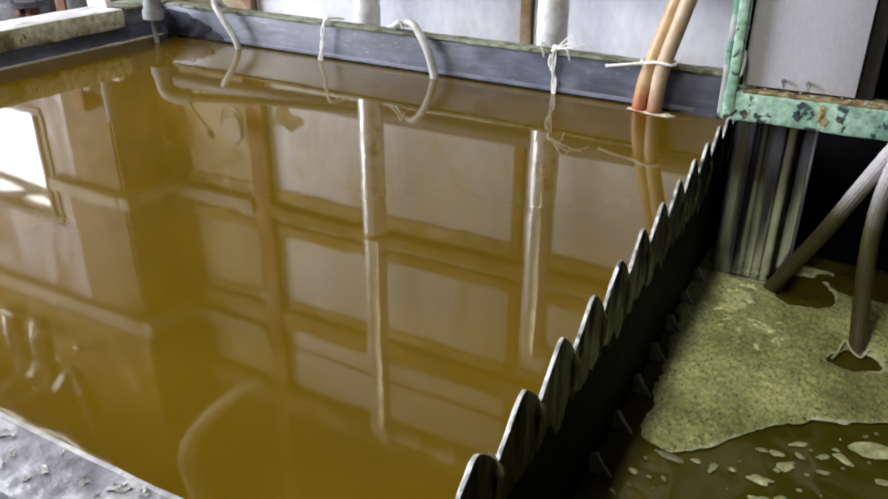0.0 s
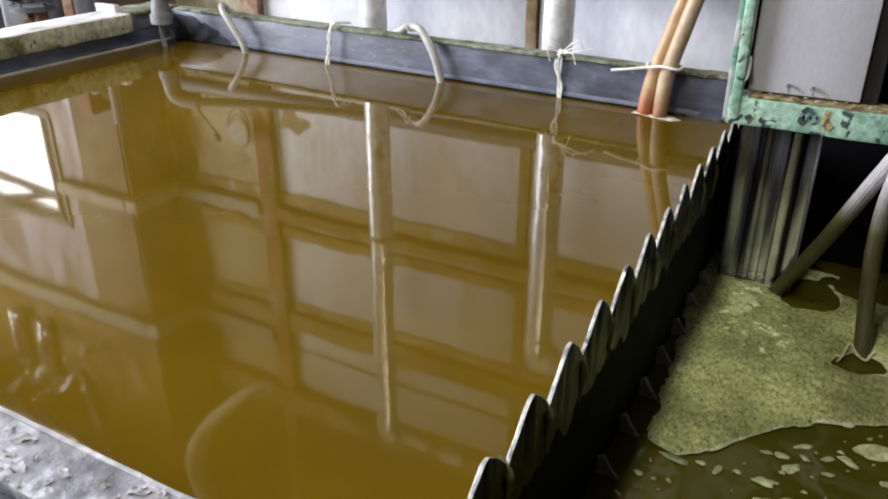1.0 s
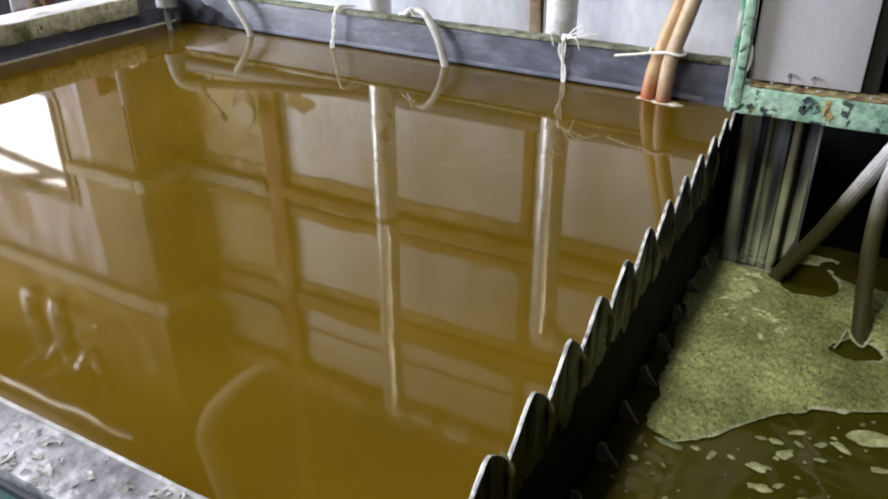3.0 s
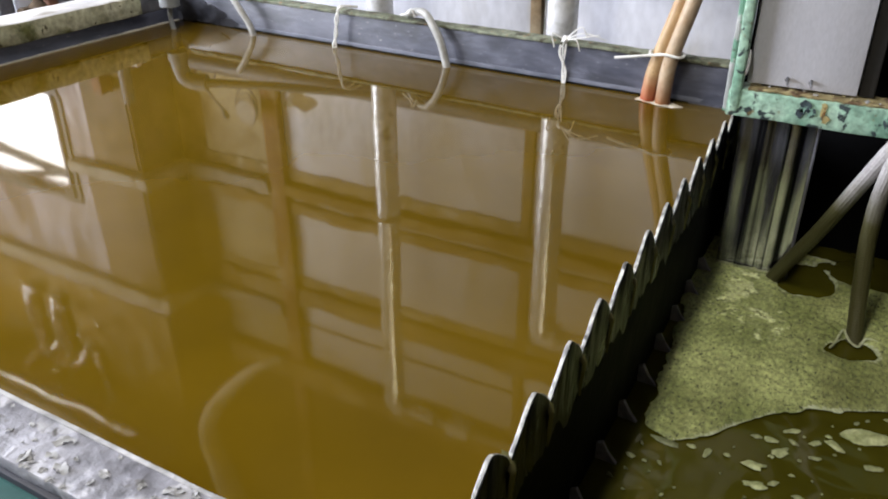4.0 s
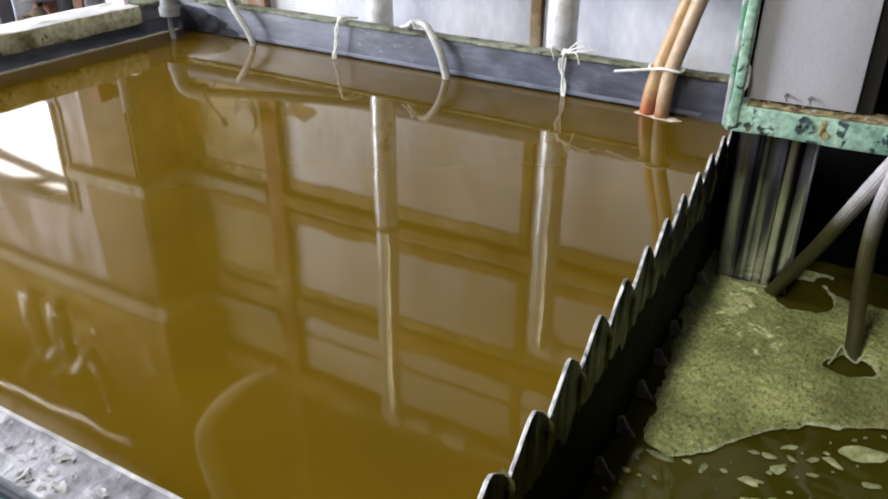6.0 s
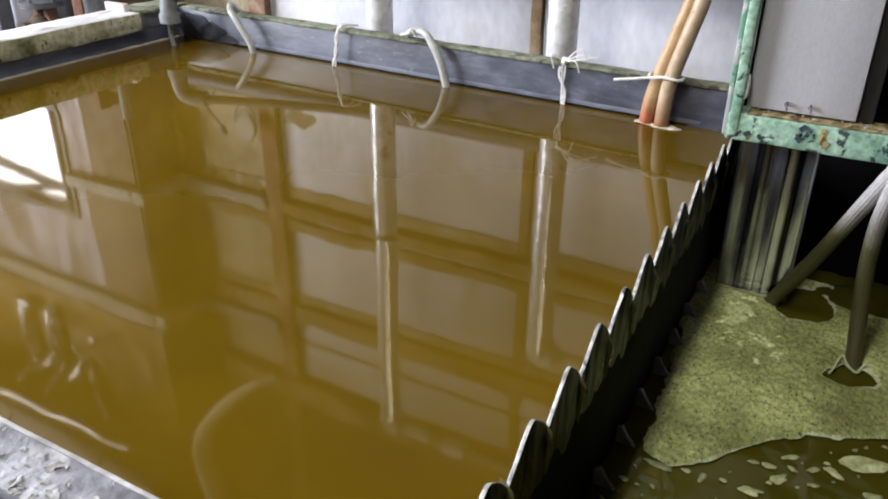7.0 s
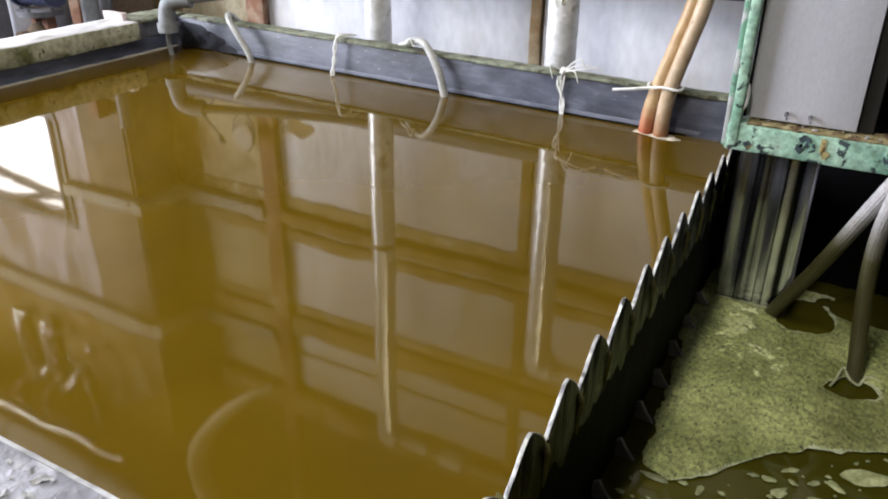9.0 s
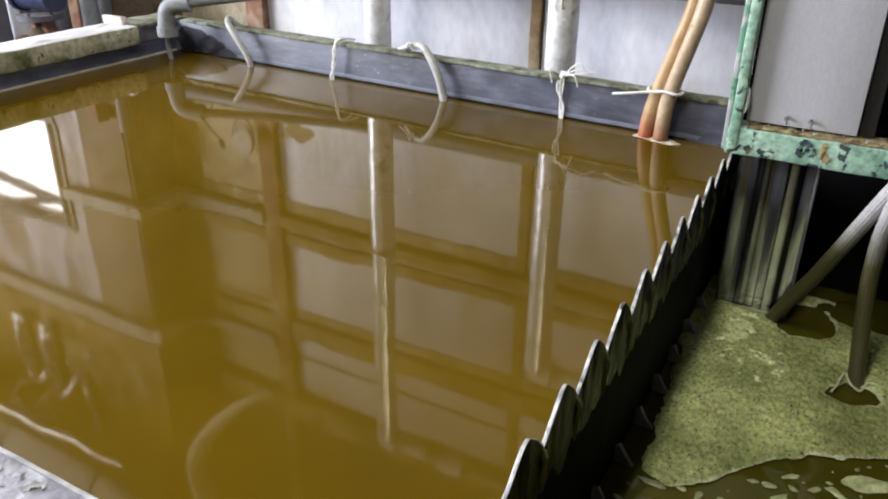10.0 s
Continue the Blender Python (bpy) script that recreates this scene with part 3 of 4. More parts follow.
def foam_sheet():
    bm = bmesh.new()
    s, x0, y0, nx, ny = .003, .085, 2.05, 180, 266
    made = {}

    def vert(i, j):
        if (i, j) not in made:
            x, y = x0 + i * s, y0 + j * s
            d = foam_edge(x, y)
            if d < s * 1.3:
                gx, gy = (foam_edge(x + .001, y) - d) / .001, (foam_edge(x, y + .001) - d) / .001
                g2 = max(.4, gx * gx + gy * gy)
                x, y, d = x - gx * d / g2, y - gy * d / g2, 0
            z = TROUGH_Z + .002 + min(1, max(0, d) / .012) ** .5 * .006 + noise.noise((x * 26, y * 26, 1)) * .0035 + noise.noise((x * 70, y * 70, 5)) * .0026 + noise.noise((x * 160, y * 160, 2)) * .0014
            made[i, j] = bm.verts.new((x, y, z if d > 0 else TROUGH_Z + .004))
        return made[i, j]

    for i in range(nx):
        for j in range(ny):
            if foam_edge(x0 + (i + .5) * s, y0 + (j + .5) * s) > 0:
                bm.faces.new((vert(i, j), vert(i + 1, j), vert(i + 1, j + 1), vert(i, j + 1)))
    return bm


foam = solid("foam", foam_sheet(), FOAM, "speckled olive-green foam with a pale dried edge", "foam", kind="stuff")
foam.data.materials.append(FOAM_RIM)
for f in foam.data.polygons:
    c = foam.matrix_basis @ f.center
    if foam_edge(c.x, c.y) < .0035 + .006 * noise.noise((c.x * 14, c.y * 14, 6)) and c.x > .17:
        f.material_index = 1
foam.data.materials.append(LIT_FROTH)
for f in foam.data.polygons:
    c = f.center
    near_sheet = max(math.exp(-((c.x - .185) / .035) ** 2 - ((c.y - .02 - 2.585) / .11) ** 2), .62 * math.exp(-((c.x - .25) / .06) ** 2 - ((c.y - 2.50) / .08) ** 2))
    if near_sheet + .55 * noise.noise((c.x * 45, c.y * 45, 2)) + .35 * noise.noise((c.x * 130, c.y * 130, 7)) > .60:
        f.material_index = 2


def fleck_mesh(r, seed, stretch):
    bm = bmesh.new()
    rim = []
    for i in range(18):
        a = 2 * math.pi * i / 18
        q = r * (.8 + .5 * noise.noise((math.cos(a) * 1.2 + seed * 7, math.sin(a) * 1.2, seed)))
        rim.append(bm.verts.new((math.cos(a) * q * 1.9 * stretch, math.sin(a) * q * .85, 0)))
    mid = [bm.verts.new((v.co.x * .6, v.co.y * .6, .0025)) for v in rim]
    for i in range(18):
        bm.faces.new((rim[i], rim[(i + 1) % 18], mid[(i + 1) % 18], mid[i]))
    bm.faces.new(mid)
    return bm


flecks = []


def fleck(x, y, r, turn, stretch=1.0):
    f = new("foam_fleck", finish(fleck_mesh(r, len(flecks), stretch), "foam_fleck", FOAM_PALE))
    f.location, f.rotation_euler = (x, y, TROUGH_Z + .0022), (0, 0, turn)
    tagged(f, "pale patch of foam drifting on dark liquid" if r > .008 else "small pale fleck of foam drifting on liquid", "foam", "drifting foam flecks")
    flecks.append(f)


for x, y, r, turn, stretch in ((.180, 2.100, .009, -.1, 1.7), (.450, 2.262, .024, .3, .95), (.306, 2.114, .013, .2, .9), (.338, 2.162, .013, .9, .8), (.241, 2.106, .007, 1.4, 1.1),
                               (.268, 2.116, .005, 0, .8), (.322, 2.183, .009, .1, .9), (.381, 2.208, .008, .8, .9), (.408, 2.216, .010, -.5, 1.1), (.384, 2.172, .006, .3, 1),
                               (.316, 2.073, .011, .2, 1), (.462, 2.191, .009, .4, 1), (.346, 2.220, .007, .6, 1.2), (.300, 2.180, .006, .2, 1)):
    fleck(x, y, r, turn, stretch)
rnd = random.Random(11)
while len(flecks) < 84:
    x, y = rnd.uniform(.125, .56), rnd.uniform(1.96, 2.34)
    r = rnd.choice((.0016, .002, .002, .003, .003, .004, .006))
    if foam_edge(x, y) > -.010 or any(math.hypot(x - f.location.x, y - f.location.y) < .016 + r for f in flecks):
        continue
    fleck(x, y, r, rnd.uniform(-.9, .9), rnd.uniform(.6, 1))
solid("foam_lip", tube([(.370, 2.482, TROUGH_Z + .006), (.376, 2.500, TROUGH_Z + .009), (.385, 2.545, TROUGH_Z + .012), (.398, 2.518, TROUGH_Z + .008), (.414, 2.510, TROUGH_Z + .006), (.425, 2.538, TROUGH_Z + .010), (.450, 2.535, TROUGH_Z + .008)], .0022, 8, 8), FOAM_RIM,
      "pale dried lip of foam beside a hose", "foam", at=(.41, 2.5, TROUGH_Z))
LUG = surface("grey_lug", (.19, .19, .21), (.29, .29, .31), 30, .6, .5)
for k in range(3, 12):
    y = TIP0 + (k + .55) * PITCH
    x = weir_x(y) - .010
    bm = bmesh.new()
    wide = .046 + .008 * noise.noise((k * 1.7, 0, 3))
    tri = [[bm.verts.new((x + dx, y + dy, TROUGH_Z + dz)) for dx, dz in ((-.002, -.012), (wide, -.004), (wide * .62, .016), (wide * .40, .034), (-.002, .022))] for dy in (-.003, .003)]
    bm.faces.new(tri[0]), bm.faces.new(tri[1])
    for a in range(5):
        bm.faces.new((tri[0][a], tri[0][(a + 1) % 5], tri[1][(a + 1) % 5], tri[1][a]))
    part("lug", wobble(bm, .002, .012), LUG, weir, "small grey triangular gusset")

# ---- green frame and cabinet over the trough ----
frame_thing = thing("green_frame", (.1, 2.66, .095), "flaked green painted steel frame with rust", "frame")
part("beam", rough_bar((.094, 2.645, .092), (.96, 2.705, .143), .004, 40, .0018, .06), GREEN_PAINT, frame_thing)
part("post", rough_bar((.0985, 2.640, .10), (.1175, 2.664, TOP_Z - .002), .005, 50, .0015, .08), GREEN_PAINT, frame_thing)
part("rust_crust", rough_bar((.128, 2.647, .143), (.93, 2.703, .1475), .001, 160, .0028, .011), RUST_CRUST, frame_thing, "crumbling rust and debris on the beam")
part("flange", rough_bar((.0885, 2.646, .098), (.098, 2.690, TOP_Z - .002), .002, 50, .001, .05), CHIPPED, frame_thing, "chipped pale grey flange")
BARE_BLUE = surface("blue_black_bare_metal", (.02, .03, .04), (.05, .075, .085), 60, .5, .8, stain=(.20, .36, .28), stain_scale=70, stain_from=.56, stain_to=.60)
RUST_STREAK = surface("ochre_rust", (.26, .19, .06), (.42, .36, .17), 50, .8, .9, stain=(.14, .07, .02), stain_scale=60, stain_from=.55, stain_to=.62)
for x, z, w, h in ((.232, .129, .012, .012), (.224, .116, .008, .011), (.243, .118, .008, .009), (.372, .118, .014, .018)):
    part("bare_patch", flake(x, 2.6435, z, w, h, x * 40), BARE_BLUE, frame_thing, "blue-black patch of bare metal")
for x, z, w, h in ((.262, .128, .006, .013), (.268, .110, .007, .008)):
    part("rust_streak", flake(x, 2.6435, z, w, h, x * 30), RUST_STREAK, frame_thing, "ochre rust streak")
cabinet = thing("grey_cabinet", (.22, 2.7, .15), "plain grey sheet-metal cabinet standing on a green beam", "cabinet")
front_panel = part("front_panel", block((.121, 2.668, .152), (.308, 2.674, 1.5), .002), PANEL_GREY, cabinet)
# black strip added to draw the shaded gap between post and cabinet
part("gasket", block((.1165, 2.667, .152), (.1203, 2.676, 1.5)), BLACK, cabinet, "black strip put in for the dark gap")
part("side_panel", block((.304, 2.675, .152), (.308, 2.86, 1.5), .001), DARK_GREY, cabinet)
part("side_panel", block((.128, 2.675, .152), (.132, 2.86, 1.5), .001), DARK_GREY, cabinet)
part("corner_angle", block((.3095, 2.68, .149), (.335, 2.705, 1.5), .002), NEAR_BLACK, cabinet, "dark grey steel angle")
for x in (.190, .230):
    part("bolt", tube([(x, 2.669, .168), (x, 2.658, .168)], .0035, 8, 1, False), DARK_GREY, front_panel)
    part("bolt_shank", tube([(x, 2.659, .168), (x + .003, 2.652, .160)], .0016, 6, 1, False), DARK_GREY, front_panel)
solid("machine_housing", block((.25, 2.868, .0905), (.95, 2.945, 1.4), .006), BLACK, "black machine housing standing on the trough wall", "machine", at=(.6, 2.9, .09))
part("hook", tube([(.1185, 2.655, .215), (.1215, 2.650, .20), (.1205, 2.648, .178), (.1150, 2.650, .168)], .0028, 8), PIPE_PAINT, frame_thing, "small bent white hook")
crumb_meshes = [finish(ball((0, 0, 0), .004, (1, .8, .6), .0016 + .0003 * k, 1), "crumb", RUST_CRUST if k < 4 else CRUST) for k in range(6)]
for i in range(46):
    c = new("crumb", crumb_meshes[i % 6])
    c.parent = frame_thing
    c.location = Vector((random.uniform(.125, .42), random.uniform(2.646, 2.668), .1495)) - frame_thing.location
    c.rotation_euler, c.scale = (0, 0, random.uniform(0, 6)), (random.uniform(.3, 1.1),) * 3
sheet = thing("splash_sheet", (.19, 2.715, TROUGH_Z), "dark glossy folded plastic splash sheet", "sheet")
def folded_sheet():
    """A tall sheet with flat vertical folds."""
    bm = bmesh.new()
    xs = (.118, .131, .137, .152, .158, .171, .177, .196, .202, .216, .222, .238, .243, .256)
    ys = (.0000, .0000, .0014, .0014, .0002, .0000, .0013, .0014, .0000, .0002, .0012, .0014, .0003, .0000)
    rows = [[bm.verts.new((x, 2.709 + y + back, z)) for x, y in zip(xs, ys)] for back in (0, .003) for z in (TROUGH_Z - .02, .12)]
    for i in range(len(xs) - 1):
        bm.faces.new((rows[0][i], rows[0][i + 1], rows[1][i + 1], rows[1][i]))
        bm.faces.new((rows[2][i], rows[3][i], rows[3][i + 1], rows[2][i + 1]))
        bm.faces.new((rows[0][i], rows[2][i], rows[2][i + 1], rows[0][i + 1]))
        bm.faces.new((rows[1][i], rows[1][i + 1], rows[3][i + 1], rows[3][i]))
    return bm


part("sheet", folded_sheet(), SHEET, sheet)
part("edge_strip", block((.257, 2.708, TROUGH_Z - .02), (.262, 2.722, .12), .001), DARK_GREY, sheet)
part("foot_strip", rough_bar((.116, 2.700, TROUGH_Z - .004), (.225, 2.708, TROUGH_Z + .010), .002, 16, .002, .02), FOAM_PALE, sheet, "pale froth along the sheet's foot")

# ---- braided hoses in the trough ----
for pts, r in (([(.62, 2.46, .66), (.50, 2.53, .37), (.378, 2.60, .08), (.305, 2.647, -.10), (.237, 2.69, -.25), (.20, 2.71, -.36)], .0140),
               ([(.50, 2.47, .62), (.43, 2.54, .30), (.390, 2.590, .06), (.384, 2.595, -.06), (.394, 2.570, -.17), (.407, 2.530, -.27), (.414, 2.51, -.36)], .0140)):
    bm = tube(pts, r, 32, 60)
    line = spline(pts, 60)
    bm.verts.ensure_lookup_table()
    run = 0
    for i, c in enumerate(line):
        run += (c - line[i - 1]).length if i else 0
        for j in range(32):
            v, a = bm.verts[i * 32 + j], 2 * math.pi * j / 32
            v.co += (v.co - c).normalized() * .0007 * math.cos(8 * a + run * 620) * math.cos(8 * a - run * 620)
    hose = solid("braided_hose", bm, BRAID, "thick braided grey-brown hose dipping into the foam", "hose", "braided hoses")

# ---- hoses and strings on the bath's rim ----
solid("thin_hose", tube([(-1.49, 3.06, .10), (-1.49, 3.02, .128), (-1.465, 2.99, .118), (-1.43, 2.98, .085), (-1.395, 2.985, .03), (-1.375, 2.985, -.03)], .0095, 12), HOSE,
      "thin pale hose bent over the rim into the liquid", "hose", "thin hoses")
hose_b = thing("thin_hose", (-.75, 2.98, .1), "thin pale hose tied with wire over the rim", "hose", "thin hoses")
part("hose", tube([(-.845, 3.03, .112), (-.80, 3.0, .128), (-.765, 2.985, .128), (-.735, 2.975, .10), (-.705, 2.968, .05), (-.682, 2.965, -.03)], .0105, 12), HOSE, hose_b)
part("wire", tube([(-.86, 3.01, .110), (-.825, 2.995, .122), (-.81, 2.985, .135), (-.80, 2.99, .115)], .003, 6), STRING, hose_b, "white tying wire")
string_a = thing("string_loop", (-1.06, 2.99, .1), "white plastic string tied round the rim", "string", "strings on the rim")
for k, dx in enumerate((-.005, .004)):
    part("strand", tube([(-1.03 + dx * 3, 3.03, .115), (-1.05 + dx, 2.988, .117), (-1.062 - dx, 2.985, .08), (-1.066 + dx, 2.985, .045), (-1.075 - dx, 2.985, .01), (-1.076, 2.987, -.03)], .0032, 6), STRING, string_a)
string_b = thing("string_knot", (-.36, 2.98, .11), "knotted bundle of white string hanging into liquid", "string", "strings on the rim")
for k in range(5):
    a = k * 1.3
    part("strand", tube([(-.362 + .006 * math.cos(a), 2.98, .118), (-.368 + .010 * math.cos(a + 1), 2.977 + .004 * math.sin(a), .075), (-.36 + .006 * math.sin(a), 2.978, .03), (-.361, 2.979, -.03)], .0017, 6), STRING, string_b)
for tip, mid in (((-.255, 2.97, .120), (-.31, 2.96, .133)), ((-.300, 2.96, .125), (-.315, 2.955, .148)), ((-.318, 2.965, .088), (-.328, 2.96, .115)), ((-.385, 2.965, .09), (-.39, 2.96, .125)), ((-.27, 2.965, .132), (-.33, 2.96, .118))):
    part("loose_end", tube([(-.362, 2.975, .108), mid, tip], .0016, 6), STRING, string_b)
part("knot", ball((-.360, 2.972, .110), .0085, (1, .7, 1.1), .003, 2), STRING, string_b)

bundle = thing("hose_pair", (-.1, 2.95, .05), "two stained orange and beige hoses dipping into the bath", "hose")
part("hose", tube([(-.03, 2.965, .80), (-.05, 2.96, .50), (-.063, 2.955, .32), (-.087, 2.95, .22), (-.117, 2.945, .11), (-.130, 2.942, .045), (-.137, 2.942, -.06)], .0172, 14, 10), ORANGE_HOSE, bundle)
part("hose", tube([(.0, 2.95, .80), (-.022, 2.945, .50), (-.038, 2.94, .32), (-.060, 2.935, .22), (-.087, 2.932, .11), (-.094, 2.932, .045), (-.097, 2.933, -.06)], .0172, 14, 10), PALE_HOSE, bundle)
part("cable_tie", tube([(-.214, 2.915, .098), (-.16, 2.915, .108), (-.128, 2.921, .113), (-.10, 2.913, .119), (-.066, 2.918, .115), (-.064, 2.945, .117), (-.10, 2.966, .118), (-.138, 2.955, .115), (-.136, 2.925, .116)], .0034, 6), STRING, bundle, "white cable tie with a long tail")
solid("foam_ring", join(ball((-.134, 2.942, .001), .026, (1.1, .8, .10), .004, 2), ball((-.093, 2.933, .001), .028, (1.2, .8, .10), .004, 2), ball((-.065, 2.925, .001), .015, (1.3, .8, .12), .003, 2)),
      surface("buff_froth", (.42, .36, .28), (.56, .50, .40), 40, .6, .6), "buff froth floating round two hoses", "foam", at=(-.11, 2.94, 0))

# ---- grey plastic pipe at the far corner ----
corner_pipe = thing("grey_pipe", (-1.66, 2.93, .1), "grey plastic pipe with an elbow over the tank corner", "pipe")
part("elbow", tube([(-1.667, 2.93, .078), (-1.665, 2.93, .12), (-1.655, 2.935, .155), (-1.625, 2.95, .170), (-1.59, 2.965, .172)], .0262, 16), GREY_PVC, corner_pipe)
part("collar", tube([(-1.6675, 2.93, .072), (-1.667, 2.93, .10)], .0315, 16, 1, False), GREY_PVC, corner_pipe)
part("pipe", tube([(-1.60, 2.96, .172), (-1.42, 3.10, .195), (-1.25, 3.32, .255), (-1.15, 3.4, .272)], .014, 14, 1, False), GREY_PVC, corner_pipe)
part("header", tube([(-2.2, 3.4, .275), (2.45, 3.4, .275)], .030, 18, 1, False), DARK_GREY, corner_pipe)
part("drip_tube", tube([(-1.668, 2.93, .08), (-1.672, 2.93, .03), (-1.660, 2.93, -.03)], .008, 10), GREY_PVC, corner_pipe)

# ---- white service pipes on the back wall ----
pipe_a = thing("service_pipe", (-1.022, 3.15, FLOOR_Z), "tall white-painted steel pipe with a coupling", "pipe", "service pipes")
riser_a = part("riser", tube([(-1.022, 3.15, FLOOR_Z), (-1.022, 3.15, .596)], .040, 24, 1, False), PIPE_PAINT, pipe_a)
part("riser", tube([(-1.022, 3.15, .606), (-1.022, 3.15, 1.37)], .038, 24, 1, False), PIPE_PAINT, pipe_a)
part("coupling", tube([(-1.022, 3.15, .594), (-1.022, 3.15, .608)], .0415, 24, 1, False), BOARD_TIMBER, pipe_a, "rusty pipe joint")
part("elbow", tube([(-1.022, 3.15, 1.35), (-1.020, 3.15, 1.385), (-1.005, 3.15, 1.405), (-.97, 3.15, 1.41)], .041, 20), PIPE_PAINT, pipe_a)
# bright metal for ribbons turned to give the pipes a highlight line
HIGHLIGHT = surface("bright_highlight_metal", (.86, .84, .70), (.96, .95, .84), 60, .12, .5, rough2=.22, metal=.8, fine=120)


def highlight_ribbon(x, z0, z1, turn, r, facing):
    """A narrow crumpled ribbon that stands off a pipe, added as its highlight."""
    c = Vector((x, 3.15, 0)) + Vector((math.cos(turn), math.sin(turn), 0)) * (r + .001)
    n = int((z1 - z0) / .009)
    bm = bmesh.new()
    rows = []
    for i in range(n + 1):
        f = facing + .05 * noise.noise((i * .5, x, 4)) + .07 * noise.noise((i * .17, x, 9))
        d, side = Vector((math.cos(f), math.sin(f), 0)), Vector((-math.sin(f), math.cos(f), 0))
        w = .0042 + .0022 * noise.noise((i * .61, x, 2))
        mid = c + side * .004 * noise.noise((i * .23, x, 7)) + Vector((0, 0, z0 + (z1 - z0) * i / n))
        rows.append([bm.verts.new(mid + side * w * k + d * h) for k, h in ((-1, .0015), (1, .0015), (1, -.0005), (-1, -.0005))])
    for p, q in zip(rows, rows[1:]):
        for j in range(4):
            bm.faces.new((p[j], p[(j + 1) % 4], q[(j + 1) % 4], q[j]))
    return bm


part("foil_seam", highlight_ribbon(-1.022, .61, 1.375, radians(-52), .038, radians(-67)), HIGHLIGHT, pipe_a, "narrow bright ribbon added as the pipe's highlight")
part("header", tube([(-.975, 3.15, 1.41), (-.84, 3.15, 1.41)], .026, 18, 1, False), PIPE_PAINT, pipe_a)
part("union", tube([(-.775, 3.15, 1.41), (-.69, 3.15, 1.41)], .036, 18, 1, False), PIPE_PAINT, pipe_a)
part("header", tube([(-.84, 3.15, 1.41), (2.4, 3.15, 1.41)], .021, 18, 1, False), LEDGE, pipe_a)
pipe_b = thing("service_pipe", (-.440, 3.15, FLOOR_Z), "white-painted steel pipe with a short elbow", "pipe", "service pipes")
riser_b = part("riser", tube([(-.44, 3.15, FLOOR_Z), (-.44, 3.15, .85)], .041, 24, 1, False), PIPE_PAINT, pipe_b)
part("elbow", tube([(-.44, 3.15, .83), (-.438, 3.15, .862), (-.42, 3.15, .882), (-.385, 3.15, .886)], .043, 20), PIPE_PAINT, pipe_b)
part("header", tube([(-.39, 3.15, .886), (2.4, 3.15, .886)], .024, 18, 1, False), PIPE_PAINT, pipe_b)
part("foil_seam", highlight_ribbon(-.44, .24, .87, radians(-70), .041, radians(-79.5)), HIGHLIGHT, pipe_b, "narrow bright ribbon added as the pipe's highlight")
for ob, x, zs in ((riser_a, -1.022, (-.3,)), (riser_b, -.44, (-.3,))):
    for z in zs:
        part("clamp", block((x - .012, 3.186, z - .012), (x + .012, 3.498, z + .012), .002), DARK_GREY, ob)

# ---- wall clutter ----
coil = thing("wire_coil", (-1.9, 3.44, .45), "loops of thin wire hung on the wall", "wire")
for r, dz, tilt in ((.050, 0, 0), (.058, -.012, .4), (.045, .014, .9)):
    part("loop", tube([(-1.90 + r * math.cos(a * math.pi / 6 + tilt), 3.455 + .003 * math.sin(a), .452 + dz + r * 1.3 * math.sin(a * math.pi / 6 + tilt)) for a in range(13)], .003, 6, 3), DARK_GREY, coil)
part("tail", tube([(-2.13, 3.45, .32), (-2.05, 3.44, .26), (-2.04, 3.44, .33), (-2.1, 3.44, .385), (-2.01, 3.44, .49)], .0045, 6), DARK_GREY, coil)
solid("cable_plug", tube([(-2.022, 3.44, .482), (-2.005, 3.44, .51)], .012, 10, 1, False), DARK_GREY, "dark plug at the end of a cable", "plug")
solid("lamp_shade", tube([(-1.86, 3.43, .448), (-1.86, 3.40, .448)], .02, 20, 1, False, .050), LEDGE, "round white shade hung by the column", "shade")

solid("stained_board", rough_bar((-2.70, 3.215, FLOOR_Z), (-2.30, 3.238, .30), .003, 30, .003, .1), CREAM, "cream board with rust stains behind the pump", "board")
for x0, x1, material, top in ((-2.57, -2.49, DARK_GREY, .30), (-2.405, -2.335, GREY_PVC, .30), (-2.31, -2.262, DARK_GREY, .42)):
    xm, r = (x0 + x1) / 2, (x1 - x0) / 2
    solid("standing_pipe", tube([(xm, 3.205 - r * .2, FLOOR_Z), (xm, 3.205 - r * .2, top)], r, 18, 1, False), material, "grey standing pipe behind the tank", "pipe", "standing pipes", at=(xm, 3.2, FLOOR_Z))
solid("rusty_post", rough_bar((-2.476, 3.18, FLOOR_Z), (-2.42, 3.24, .40), .004, 20, .003, .1), RUST_STEEL, "rusty brown post against the cream wall", "post")
pump = thing("pump", (-2.5, 2.95, FLOOR_Z), "dark blue pump motor on a rusty stand", "pump")
part("motor", join(tube([(-2.46, 3.0, .125), (-2.29, 3.0, .13)], .052, 20, 1, False), tube([(-2.48, 3.0, .125), (-2.46, 3.0, .125)], .06, 20, 1, False)), BLUE, pump)
part("flange", tube([(-2.39, 3.0, .045), (-2.39, 3.0, .064)], .08, 20, 1, False), DARK_GREY, pump)
casing = part("casing", join(ball((-2.39, 2.99, -.03), .062, (1, .9, .8), .006, 2), tube([(-2.39, 2.93, -.03), (-2.39, 2.90, -.03)], .03, 14, 1, False)), DARK_TIMBER, pump, "grimy dark pump casing")
for a in range(5):
    part("bolt", tube([(-2.39 + .066 * math.cos(a * 1.257), 3.0 + .066 * math.sin(a * 1.257), .062), (-2.39 + .066 * math.cos(a * 1.257), 3.0 + .066 * math.sin(a * 1.257), .074)], .007, 6, 1, False), DARK_GREY, casing)
